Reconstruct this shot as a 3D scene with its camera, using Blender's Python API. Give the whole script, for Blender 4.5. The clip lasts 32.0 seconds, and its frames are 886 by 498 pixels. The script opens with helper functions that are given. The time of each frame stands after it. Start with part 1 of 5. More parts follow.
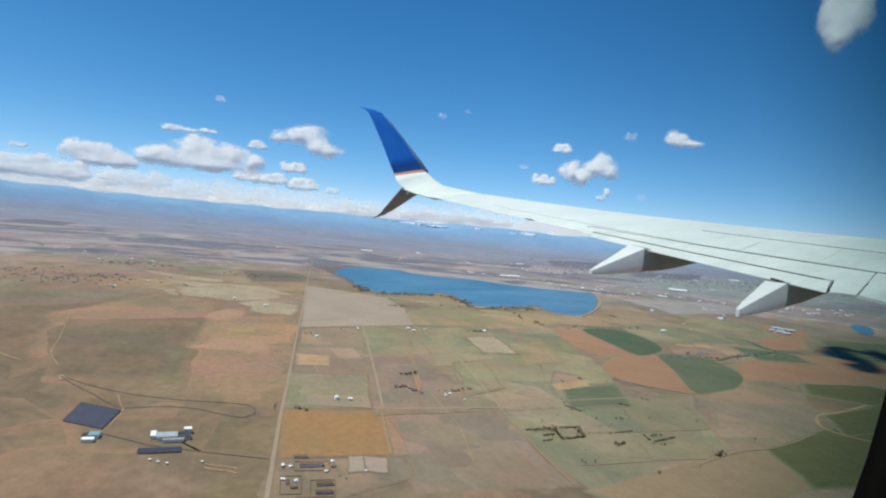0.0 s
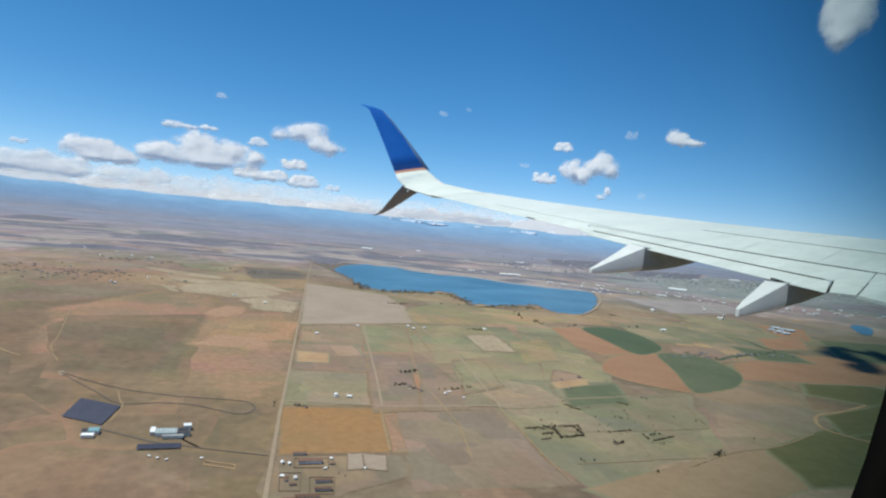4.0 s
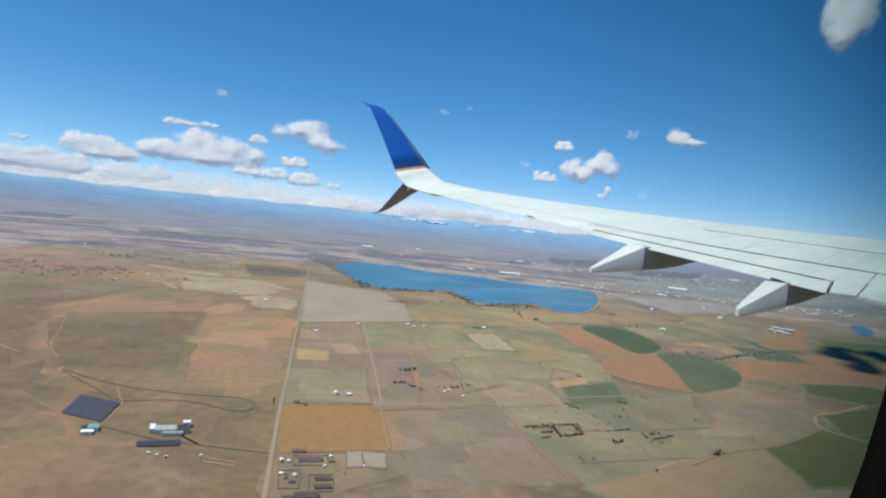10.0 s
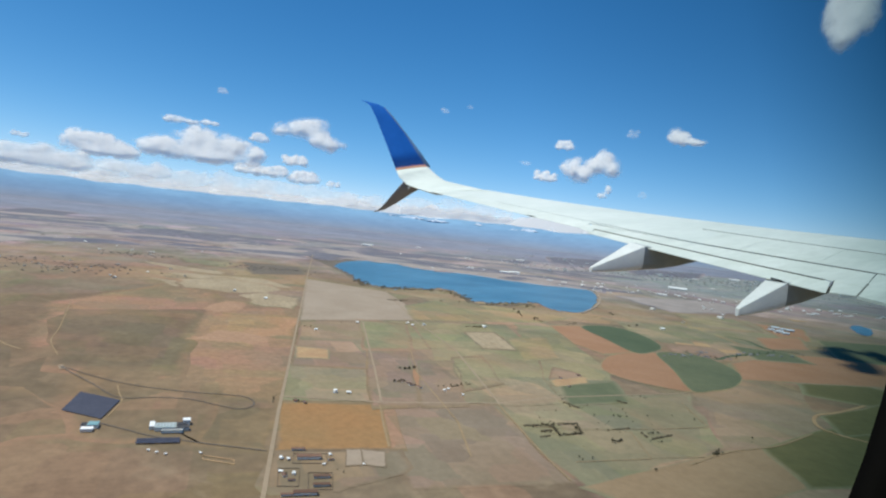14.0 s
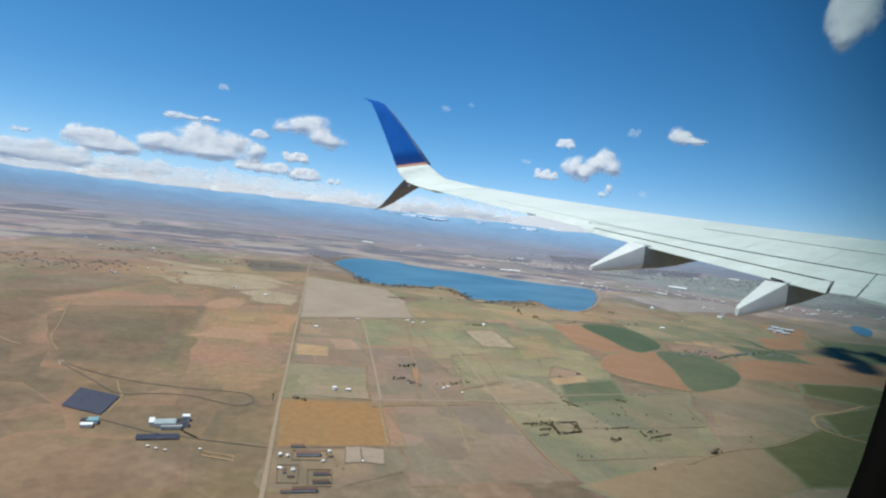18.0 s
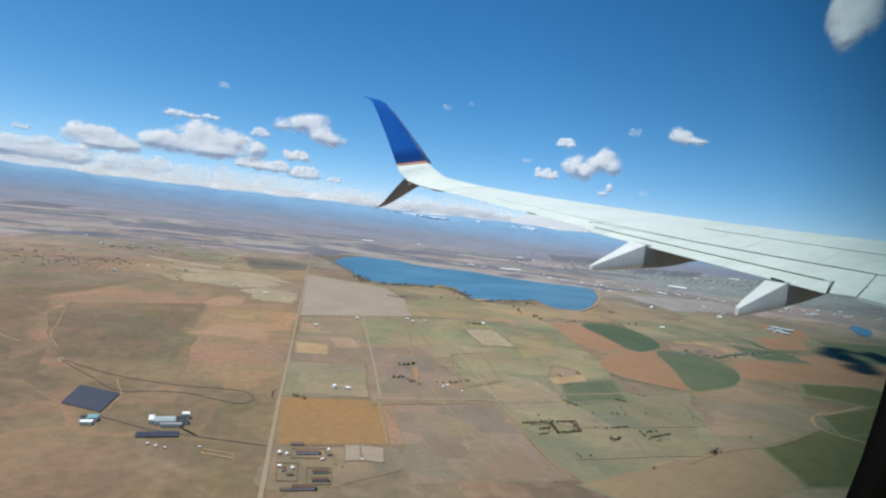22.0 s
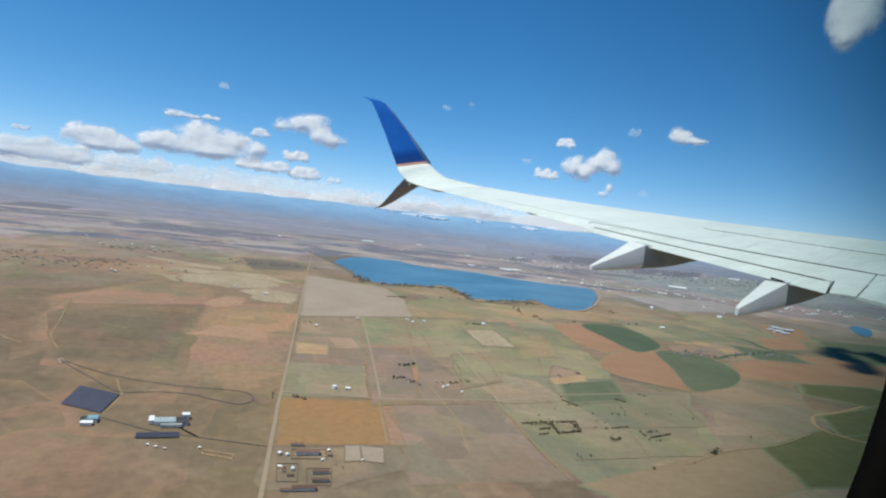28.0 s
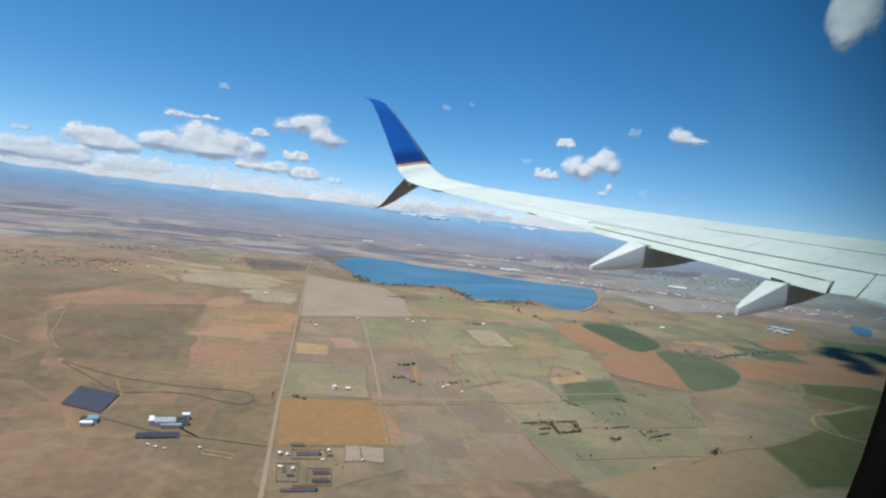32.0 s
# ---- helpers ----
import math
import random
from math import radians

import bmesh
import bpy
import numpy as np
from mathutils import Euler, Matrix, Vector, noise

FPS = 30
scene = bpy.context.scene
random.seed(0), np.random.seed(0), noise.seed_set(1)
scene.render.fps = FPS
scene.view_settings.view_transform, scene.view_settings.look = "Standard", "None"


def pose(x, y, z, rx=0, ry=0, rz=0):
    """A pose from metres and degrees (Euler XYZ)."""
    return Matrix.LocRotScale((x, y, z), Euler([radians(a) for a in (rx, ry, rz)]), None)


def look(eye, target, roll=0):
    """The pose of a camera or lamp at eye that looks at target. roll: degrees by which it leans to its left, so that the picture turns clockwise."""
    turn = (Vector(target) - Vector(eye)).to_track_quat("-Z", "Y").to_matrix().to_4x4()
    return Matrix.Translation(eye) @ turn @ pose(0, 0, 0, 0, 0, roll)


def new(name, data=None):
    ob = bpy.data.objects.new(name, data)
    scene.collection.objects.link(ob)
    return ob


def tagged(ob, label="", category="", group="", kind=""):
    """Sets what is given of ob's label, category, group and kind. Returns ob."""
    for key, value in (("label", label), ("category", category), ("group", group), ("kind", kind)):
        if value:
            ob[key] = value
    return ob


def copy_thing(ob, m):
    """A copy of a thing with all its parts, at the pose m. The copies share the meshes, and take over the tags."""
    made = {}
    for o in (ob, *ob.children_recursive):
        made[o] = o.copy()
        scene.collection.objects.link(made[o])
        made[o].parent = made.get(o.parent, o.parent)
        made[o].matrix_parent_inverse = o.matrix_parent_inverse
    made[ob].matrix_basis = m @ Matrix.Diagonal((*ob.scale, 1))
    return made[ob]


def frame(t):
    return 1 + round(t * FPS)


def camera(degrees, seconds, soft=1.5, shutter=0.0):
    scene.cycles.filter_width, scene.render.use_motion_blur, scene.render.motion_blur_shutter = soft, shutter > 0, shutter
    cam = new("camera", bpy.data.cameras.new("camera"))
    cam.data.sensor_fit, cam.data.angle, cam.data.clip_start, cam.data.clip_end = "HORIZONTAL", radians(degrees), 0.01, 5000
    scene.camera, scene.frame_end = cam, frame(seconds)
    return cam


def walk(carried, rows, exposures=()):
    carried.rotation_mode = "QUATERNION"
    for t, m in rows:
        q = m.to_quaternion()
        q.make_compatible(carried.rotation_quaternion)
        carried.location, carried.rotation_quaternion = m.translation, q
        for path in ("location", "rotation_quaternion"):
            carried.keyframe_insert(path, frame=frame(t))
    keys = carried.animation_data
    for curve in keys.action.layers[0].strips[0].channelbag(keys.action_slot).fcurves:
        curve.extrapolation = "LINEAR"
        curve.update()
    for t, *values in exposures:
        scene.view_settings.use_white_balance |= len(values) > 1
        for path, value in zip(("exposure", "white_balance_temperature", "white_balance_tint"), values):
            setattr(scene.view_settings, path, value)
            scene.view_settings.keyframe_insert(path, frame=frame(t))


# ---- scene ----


# ---- camera: a cabin window seat behind the wing, looking out over the port wing ----
EYE = Vector((0.0, 0.0, 40.0))
cam = camera(73.5, 32.0, soft=2.3)


def seat_view(pitch, roll):
    heading = radians(20)
    p = radians(pitch)
    way = Vector((math.sin(heading) * math.cos(p), math.cos(heading) * math.cos(p), math.sin(p)))
    return look(EYE, EYE + way, roll)


# seconds, sway
SWAY = [(0, 10), (1, 9), (2, 8), (4, 6), (6, 4), (9, 3), (12, 1.5), (14, 0), (16, -2.5), (19, -5), (21, -6.5), (23, -7), (26, -6.5), (29, -6), (32, -6)]
walk(cam, [(t, seat_view(-1.63 + 0.047 * s, 6.1 - 0.08 * s)) for t, s in SWAY])

# ---- daylight ----
SUN = Vector((-0.38, -0.09, 0.90)).normalized()
world = bpy.data.worlds.new("sky")
scene.world = world
world.use_nodes = True
sky = world.node_tree.nodes.new("ShaderNodeTexSky")
sky.sky_type, sky.sun_disc = "NISHITA", False
sky.sun_elevation = math.asin(SUN.z)
sky.sun_rotation = math.atan2(SUN.x, SUN.y)
sky.altitude, sky.air_density, sky.dust_density, sky.ozone_density = 3500, 1.0, 0.25, 3.0
back = world.node_tree.nodes["Background"]
back.inputs["Strength"].default_value = 0.055
# a clear dry sky: red falls off faster with height than blue
split = world.node_tree.nodes.new("ShaderNodeSeparateColor")
join = world.node_tree.nodes.new("ShaderNodeCombineColor")
world.node_tree.links.new(sky.outputs[0], split.inputs[0])
for k, (power, gain) in enumerate(((1.7, 0.76), (1.06, 2.03), (0.88, 3.10))):
    bend = world.node_tree.nodes.new("ShaderNodeMath")
    bend.operation = "POWER"
    bend.inputs[1].default_value = power
    level = world.node_tree.nodes.new("ShaderNodeMath")
    level.operation = "MULTIPLY"
    level.inputs[1].default_value = gain
    world.node_tree.links.new(split.outputs[k], bend.inputs[0])
    world.node_tree.links.new(bend.outputs[0], level.inputs[0])
    world.node_tree.links.new(level.outputs[0], join.inputs[k])
world.node_tree.links.new(join.outputs[0], back.inputs["Color"])
lamp = bpy.data.lights.new("sun", "SUN")
lamp.energy, lamp.angle, lamp.color = 4.2, radians(0.53), (0.97, 0.965, 0.84)
sun = new("sun", lamp)
sun.matrix_world = look(SUN * 900, (0, 0, 0))
scene.view_settings.exposure = 0.0


# ---- materials ----
SOFT = set()

PLAINS = {
    "prairie": ((0.211, 0.138, 0.080), (0.283, 0.213, 0.125), 0.022, 0.35, 0.2, (1, 0.85, 1), 0.017),
    "range": ((0.196, 0.126, 0.069), (0.250, 0.171, 0.095), 0.028, 0.35, 0.22, (1, 0.85, 1), 0.02),
    "red": ((0.324, 0.183, 0.104), (0.272, 0.185, 0.104), 0.04, 0.5, 0.2, (1, 0.85, 1), 0.03),
    "green": ((0.212, 0.190, 0.105), (0.272, 0.228, 0.131), 0.045, 0.5, 0.2, (1, 0.85, 1), 0.03),
    # middle and far tones have distance haze put into their colour
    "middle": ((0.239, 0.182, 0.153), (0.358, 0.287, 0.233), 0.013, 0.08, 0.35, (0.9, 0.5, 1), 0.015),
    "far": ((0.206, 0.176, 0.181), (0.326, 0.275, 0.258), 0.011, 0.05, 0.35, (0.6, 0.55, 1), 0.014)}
# blotches that cross field edges: noise scale, threshold, share, colour
BLOTCHES = ((0.021, 0.52, 0.42, (0.318, 0.176, 0.104)), (0.034, 0.53, 0.50, (0.138, 0.112, 0.068)), (0.075, 0.60, 0.40, (0.360, 0.275, 0.175)), (0.16, 0.60, 0.45, (0.120, 0.100, 0.062)))

# blotches of the far ground, haze put into their tones
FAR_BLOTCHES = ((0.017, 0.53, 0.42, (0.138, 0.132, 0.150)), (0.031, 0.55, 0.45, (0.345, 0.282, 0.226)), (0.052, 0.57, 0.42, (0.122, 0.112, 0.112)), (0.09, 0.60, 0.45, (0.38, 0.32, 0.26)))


def colour_nodes(nt, c1, c2, s1, s2, grain, stretch, cells):
    """Noise-driven colour at two scales, with faint rectangular plots where cells is set."""
    tc = nt.nodes.new("ShaderNodeTexCoord")
    mp = nt.nodes.new("ShaderNodeMapping")
    mp.inputs["Scale"].default_value = stretch
    nt.links.new(tc.outputs["Object"], mp.inputs["Vector"])
    a = nt.nodes.new("ShaderNodeTexNoise")
    a.inputs["Scale"].default_value, a.inputs["Detail"].default_value, a.inputs["Roughness"].default_value = s1, 6, 0.62
    b = nt.nodes.new("ShaderNodeTexNoise")
    b.inputs["Scale"].default_value, b.inputs["Detail"].default_value, b.inputs["Roughness"].default_value = s2, 8, 0.7
    for n in (a, b):
        nt.links.new(mp.outputs[0], n.inputs["Vector"])
    ramp = nt.nodes.new("ShaderNodeValToRGB")
    ramp.color_ramp.elements[0].position, ramp.color_ramp.elements[1].position = 0.36, 0.64
    ramp.color_ramp.elements[0].color, ramp.color_ramp.elements[1].color = (*c1, 1), (*c2, 1)
    nt.links.new(a.outputs["Fac"], ramp.inputs["Fac"])
    fine = nt.nodes.new("ShaderNodeMapRange")
    fine.inputs["From Min"].default_value, fine.inputs["From Max"].default_value = 0.3, 0.7
    fine.inputs["To Min"].default_value, fine.inputs["To Max"].default_value = 1 - grain, 1 + grain
    nt.links.new(b.outputs["Fac"], fine.inputs["Value"])
    mul = nt.nodes.new("ShaderNodeVectorMath")
    mul.operation = "SCALE"
    nt.links.new(ramp.outputs["Color"], mul.inputs[0])
    nt.links.new(fine.outputs[0], mul.inputs["Scale"])
    last = mul.outputs[0]
    if cells:
        strong = 1.0 if cells < 0.0195 else 0.8
        for size, amount in ((cells, 0.22 * strong), (cells * 3.1, 0.17 * strong)):
            vo = nt.nodes.new("ShaderNodeTexVoronoi")
            vo.distance = "CHEBYCHEV"
            vo.inputs["Scale"].default_value, vo.inputs["Randomness"].default_value = size, 0.8
            nt.links.new(mp.outputs[0], vo.inputs["Vector"])
            sep = nt.nodes.new("ShaderNodeSeparateColor")
            nt.links.new(vo.outputs["Color"], sep.inputs[0])
            comb = nt.nodes.new("ShaderNodeCombineXYZ")
            for k, amp in enumerate((amount, amount * 0.85, amount * 0.95)):
                rg = nt.nodes.new("ShaderNodeMapRange")
                rg.inputs["To Min"].default_value, rg.inputs["To Max"].default_value = 1 - amp, 1 + amp
                mixv = nt.nodes.new("ShaderNodeMath")
                mixv.operation = "MULTIPLY_ADD"
                mixv.inputs[1].default_value = 0.35
                base = nt.nodes.new("ShaderNodeMath")
                base.operation = "MULTIPLY"
                base.inputs[1].default_value = 0.65
                nt.links.new(sep.outputs[0], base.inputs[0])
                nt.links.new(sep.outputs[k], mixv.inputs[0])
                nt.links.new(base.outputs[0], mixv.inputs[2])
                nt.links.new(mixv.outputs[0], rg.inputs["Value"])
                nt.links.new(rg.outputs[0], comb.inputs[k])
            mc = nt.nodes.new("ShaderNodeVectorMath")
            mc.operation = "MULTIPLY"
            nt.links.new(last, mc.inputs[0])
            nt.links.new(comb.outputs[0], mc.inputs[1])
            last = mc.outputs[0]
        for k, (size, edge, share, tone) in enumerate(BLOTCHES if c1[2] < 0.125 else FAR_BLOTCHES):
            shift = nt.nodes.new("ShaderNodeMapping")
            shift.inputs["Location"].default_value = (37.0 * k, 11.0 * k, 5.0 * k)
            shift.inputs["Scale"].default_value = (1, 0.8, 1)
            nt.links.new(tc.outputs["Object"], shift.inputs["Vector"])
            nz = nt.nodes.new("ShaderNodeTexNoise")
            nz.inputs["Scale"].default_value, nz.inputs["Detail"].default_value, nz.inputs["Roughness"].default_value, nz.inputs["Distortion"].default_value = size, 7, 0.62, 0.6
            nt.links.new(shift.outputs[0], nz.inputs["Vector"])
            rg = nt.nodes.new("ShaderNodeMapRange")
            rg.interpolation_type = "SMOOTHSTEP"
            rg.inputs["From Min"].default_value, rg.inputs["From Max"].default_value, rg.inputs["To Max"].default_value = edge, edge + 0.16, share * strong
            nt.links.new(nz.outputs["Fac"], rg.inputs["Value"])
            tint = nt.nodes.new("ShaderNodeMix")
            tint.data_type = "RGBA"
            tint.inputs[7].default_value = (*tone, 1)
            nt.links.new(rg.outputs[0], tint.inputs[0])
            nt.links.new(last, tint.inputs[6])
            last = tint.outputs[2]
    return last, b


def mat(name, c1, c2, s1=0.05, s2=1.0, rough=0.9, bump=0.0, metal=0.0, grain=0.25, stretch=(1, 1, 1), spec=0.3, vary=0.0, soft=False, cells=0.0, under="prairie"):
    m = bpy.data.materials.new(name)
    m.use_nodes = True
    nt = m.node_tree
    bsdf = nt.nodes["Principled BSDF"]
    bsdf.inputs["Roughness"].default_value = rough
    bsdf.inputs["Metallic"].default_value = metal
    bsdf.inputs["Specular IOR Level"].default_value = spec
    last, b = colour_nodes(nt, c1, c2, s1, s2, grain, stretch, cells)
    if vary:
        info = nt.nodes.new("ShaderNodeObjectInfo")
        rng = nt.nodes.new("ShaderNodeMapRange")
        rng.inputs["To Min"].default_value, rng.inputs["To Max"].default_value = 1 - vary, 1 + vary
        nt.links.new(info.outputs["Random"], rng.inputs["Value"])
        mul2 = nt.nodes.new("ShaderNodeVectorMath")
        mul2.operation = "SCALE"
        nt.links.new(last, mul2.inputs[0])
        nt.links.new(rng.outputs[0], mul2.inputs["Scale"])
        last = mul2.outputs[0]
    nt.links.new(last, bsdf.inputs["Base Color"])
    if bump:
        bp = nt.nodes.new("ShaderNodeBump")
        bp.inputs["Strength"].default_value, bp.inputs["Distance"].default_value = bump, 0.1
        nt.links.new(b.outputs["Fac"], bp.inputs["Height"])
        nt.links.new(bp.outputs[0], bsdf.inputs["Normal"])
    if soft:
        att = nt.nodes.new("ShaderNodeAttribute")
        att.attribute_name = "cover"
        rag = nt.nodes.new("ShaderNodeMath")
        rag.operation = "MULTIPLY_ADD"
        rag.inputs[1].default_value = 0.8
        edge = nt.nodes.new("ShaderNodeMapRange")
        edge.interpolation_type = "SMOOTHSTEP"
        edge.inputs["From Min"].default_value, edge.inputs["From Max"].default_value = 0.45, 1.15
        nt.links.new(b.outputs["Fac"], rag.inputs[0])
        nt.links.new(att.outputs["Fac"], rag.inputs[2])
        nt.links.new(rag.outputs[0], edge.inputs["Value"])
        plain, _ = colour_nodes(nt, *PLAINS[under])
        edging = nt.nodes.new("ShaderNodeMix")
        edging.data_type = "RGBA"
        nt.links.new(edge.outputs[0], edging.inputs[0])
        nt.links.new(plain, edging.inputs[6])
        nt.links.new(last, edging.inputs[7])
        nt.links.new(edging.outputs[2], bsdf.inputs["Base Color"])
        SOFT.add(name)
    return m


PRAIRIE = mat("dry_prairie", (0.211, 0.138, 0.080), (0.283, 0.213, 0.125), 0.022, 0.35, grain=0.2, cells=0.017, stretch=(1, 0.85, 1))
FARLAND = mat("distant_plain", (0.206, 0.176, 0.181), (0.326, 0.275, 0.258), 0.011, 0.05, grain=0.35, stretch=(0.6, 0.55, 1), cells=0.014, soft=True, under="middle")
TAN = mat("tan_bare_field", (0.272, 0.179, 0.099), (0.310, 0.211, 0.121), 0.06, 0.7, grain=0.1, soft=True, stretch=(1, 0.85, 1), under="green")
PALE = mat("pale_stubble", (0.312, 0.240, 0.172), (0.356, 0.280, 0.206), 0.06, 0.7, grain=0.1, soft=True, stretch=(1, 0.85, 1))
SAND = mat("bare_sand", (0.437, 0.295, 0.150), (0.374, 0.227, 0.123), 0.15, 0.8, grain=0.15, soft=True, stretch=(1, 0.85, 1), under="green")
STRAW = mat("dry_straw_grass", (0.390, 0.307, 0.196), (0.300, 0.228, 0.140), 0.05, 0.6, grain=0.3, soft=True, stretch=(1, 0.6, 1), under="prairie")
SCAR = mat("pale_red_soil", (0.385, 0.232, 0.139), (0.330, 0.196, 0.116), 0.06, 0.6, grain=0.2, soft=True, stretch=(1, 0.85, 1), under="red")
RED = mat("red_soil_field", (0.317, 0.166, 0.088), (0.350, 0.194, 0.109), 0.06, 0.8, grain=0.12, soft=True, stretch=(1, 0.85, 1), under="green")
REDGRASS = mat("reddish_pasture", (0.324, 0.183, 0.104), (0.272, 0.185, 0.104), 0.04, 0.5, grain=0.2, soft=True, cells=0.03, stretch=(1, 0.85, 1), under="range")
ORANGE = mat("orange_stubble", (0.317, 0.167, 0.067), (0.279, 0.165, 0.070), 0.06, 0.6, grain=0.16, soft=True, stretch=(1, 0.85, 1))
MAUVE = mat("fallow_field", (0.244, 0.170, 0.106), (0.292, 0.208, 0.136), 0.05, 0.6, grain=0.12, soft=True, cells=0.03, stretch=(1, 0.85, 1))
GREENGREY = mat("thin_green_pasture", (0.246, 0.206, 0.117), (0.292, 0.228, 0.133), 0.05, 0.5, grain=0.14, soft=True, cells=0.03, stretch=(1, 0.85, 1), under="green")
GREEN = mat("green_pasture", (0.212, 0.190, 0.105), (0.272, 0.228, 0.131), 0.045, 0.5, grain=0.14, soft=True, cells=0.03, stretch=(1, 0.85, 1))
OLIVE = mat("olive_grass", (0.302, 0.221, 0.114), (0.268, 0.209, 0.112), 0.045, 0.5, grain=0.14, soft=True, cells=0.03, stretch=(1, 0.85, 1), under="green")
CROP = mat("irrigated_crop", (0.075, 0.100, 0.052), (0.092, 0.114, 0.060), 0.06, 0.5, grain=0.12, soft=True, under="green")
CROP2 = mat("young_crop", (0.106, 0.120, 0.064), (0.134, 0.142, 0.076), 0.05, 0.4, grain=0.1, soft=True, stretch=(1, 0.85, 1), under="green")
CROP3 = mat("olive_crop", (0.118, 0.110, 0.042), (0.142, 0.126, 0.050), 0.05, 0.4, grain=0.12, soft=True, stretch=(1, 0.85, 1), under="green")
MARSH = mat("marsh_scrub", (0.135, 0.110, 0.084), (0.172, 0.138, 0.100), 0.08, 0.6, grain=0.3, soft=True)
ROAD = mat("gravel_road", (0.328, 0.246, 0.163), (0.296, 0.222, 0.145), 0.1, 1.0, grain=0.1, soft=True, stretch=(1, 0.85, 1))
ASPHALT = mat("asphalt", (0.110, 0.092, 0.076), (0.135, 0.112, 0.092), 0.2, 1.5, grain=0.15)
TRACKDIRT = mat("dirt_track", (0.307, 0.215, 0.120), (0.281, 0.195, 0.107), 0.1, 0.8, grain=0.2, soft=True, stretch=(1, 0.85, 1))
WATER = mat("lake_water", (0.028, 0.108, 0.170), (0.080, 0.205, 0.285), 0.03, 0.2, rough=0.3, grain=0.34, spec=0.5, stretch=(0.5, 1, 1))
PANEL = mat("solar_glass", (0.062, 0.066, 0.092), (0.072, 0.076, 0.102), 0.3, 3, rough=0.75, grain=0.2, spec=0.08)
STEEL = mat("galvanised_steel", (0.42, 0.43, 0.44), (0.5, 0.5, 0.5), 2, 9, rough=0.45, metal=0.8, grain=0.1)
ROOFW = mat("white_metal_roof", (0.78, 0.77, 0.74), (0.84, 0.83, 0.80), 0.8, 5, rough=0.5, grain=0.06, vary=0.12)
ROOFB = mat("brown_roof", (0.155, 0.085, 0.058), (0.19, 0.115, 0.08), 0.8, 5, grain=0.2, vary=0.35)
ROOFG = mat("grey_roof", (0.20, 0.20, 0.19), (0.28, 0.28, 0.265), 0.8, 5, grain=0.15, vary=0.3)
ROOFD = mat("dark_roof", (0.045, 0.045, 0.052), (0.07, 0.068, 0.07), 0.8, 5, grain=0.2)
ROOFT = mat("teal_roof", (0.16, 0.30, 0.33), (0.2, 0.35, 0.37), 0.8, 5, grain=0.15)
# the greenhouses' glint is put into this pale bluish colour
ROOFGL = mat("pale_glint_glass", (0.50, 0.56, 0.60), (0.60, 0.66, 0.69), 0.8, 5, rough=0.35, grain=0.1)
ROOFS = mat("pale_grey_roof", (0.30, 0.35, 0.345), (0.36, 0.40, 0.39), 0.8, 5, grain=0.12)
WALLP = mat("pale_siding", (0.60, 0.56, 0.50), (0.66, 0.62, 0.56), 0.8, 5, grain=0.1, vary=0.2)
GLASS = mat("dark_window_glass", (0.03, 0.035, 0.04), (0.04, 0.045, 0.05), 2, 9, rough=0.15, spec=0.5)
BARK = mat("bark", (0.06, 0.045, 0.032), (0.09, 0.065, 0.045), 4, 30, grain=0.3)
FENCE = mat("weathered_rails", (0.13, 0.10, 0.075), (0.17, 0.13, 0.10), 3, 20, grain=0.2)
LEAF = mat("dark_foliage", (0.058, 0.052, 0.030), (0.085, 0.072, 0.042), 2, 12, grain=0.35, vary=0.3)
HEDGE = mat("brown_hedge", (0.100, 0.080, 0.050), (0.135, 0.105, 0.066), 2, 12, grain=0.35)
BROWNLAND = mat("brown_rangeland", (0.196, 0.126, 0.069), (0.250, 0.171, 0.095), 0.028, 0.35, grain=0.22, soft=True, cells=0.02, stretch=(1, 0.85, 1))
# far woodland, clearings and town: distance haze mixed into these base colours
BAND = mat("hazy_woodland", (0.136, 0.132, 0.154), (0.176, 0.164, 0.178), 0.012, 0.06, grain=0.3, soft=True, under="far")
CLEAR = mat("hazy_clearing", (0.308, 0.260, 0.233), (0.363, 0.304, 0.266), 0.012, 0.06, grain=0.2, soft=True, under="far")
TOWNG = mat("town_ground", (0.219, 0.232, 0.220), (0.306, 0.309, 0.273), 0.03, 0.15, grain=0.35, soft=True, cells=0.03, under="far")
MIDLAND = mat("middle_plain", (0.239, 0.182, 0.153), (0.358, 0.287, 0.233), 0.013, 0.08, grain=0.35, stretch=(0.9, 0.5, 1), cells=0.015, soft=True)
DRAB = mat("drab_pasture", (0.168, 0.116, 0.064), (0.224, 0.160, 0.090), 0.03, 0.4, grain=0.22, soft=True, cells=0.025, stretch=(1, 0.85, 1), under="range")
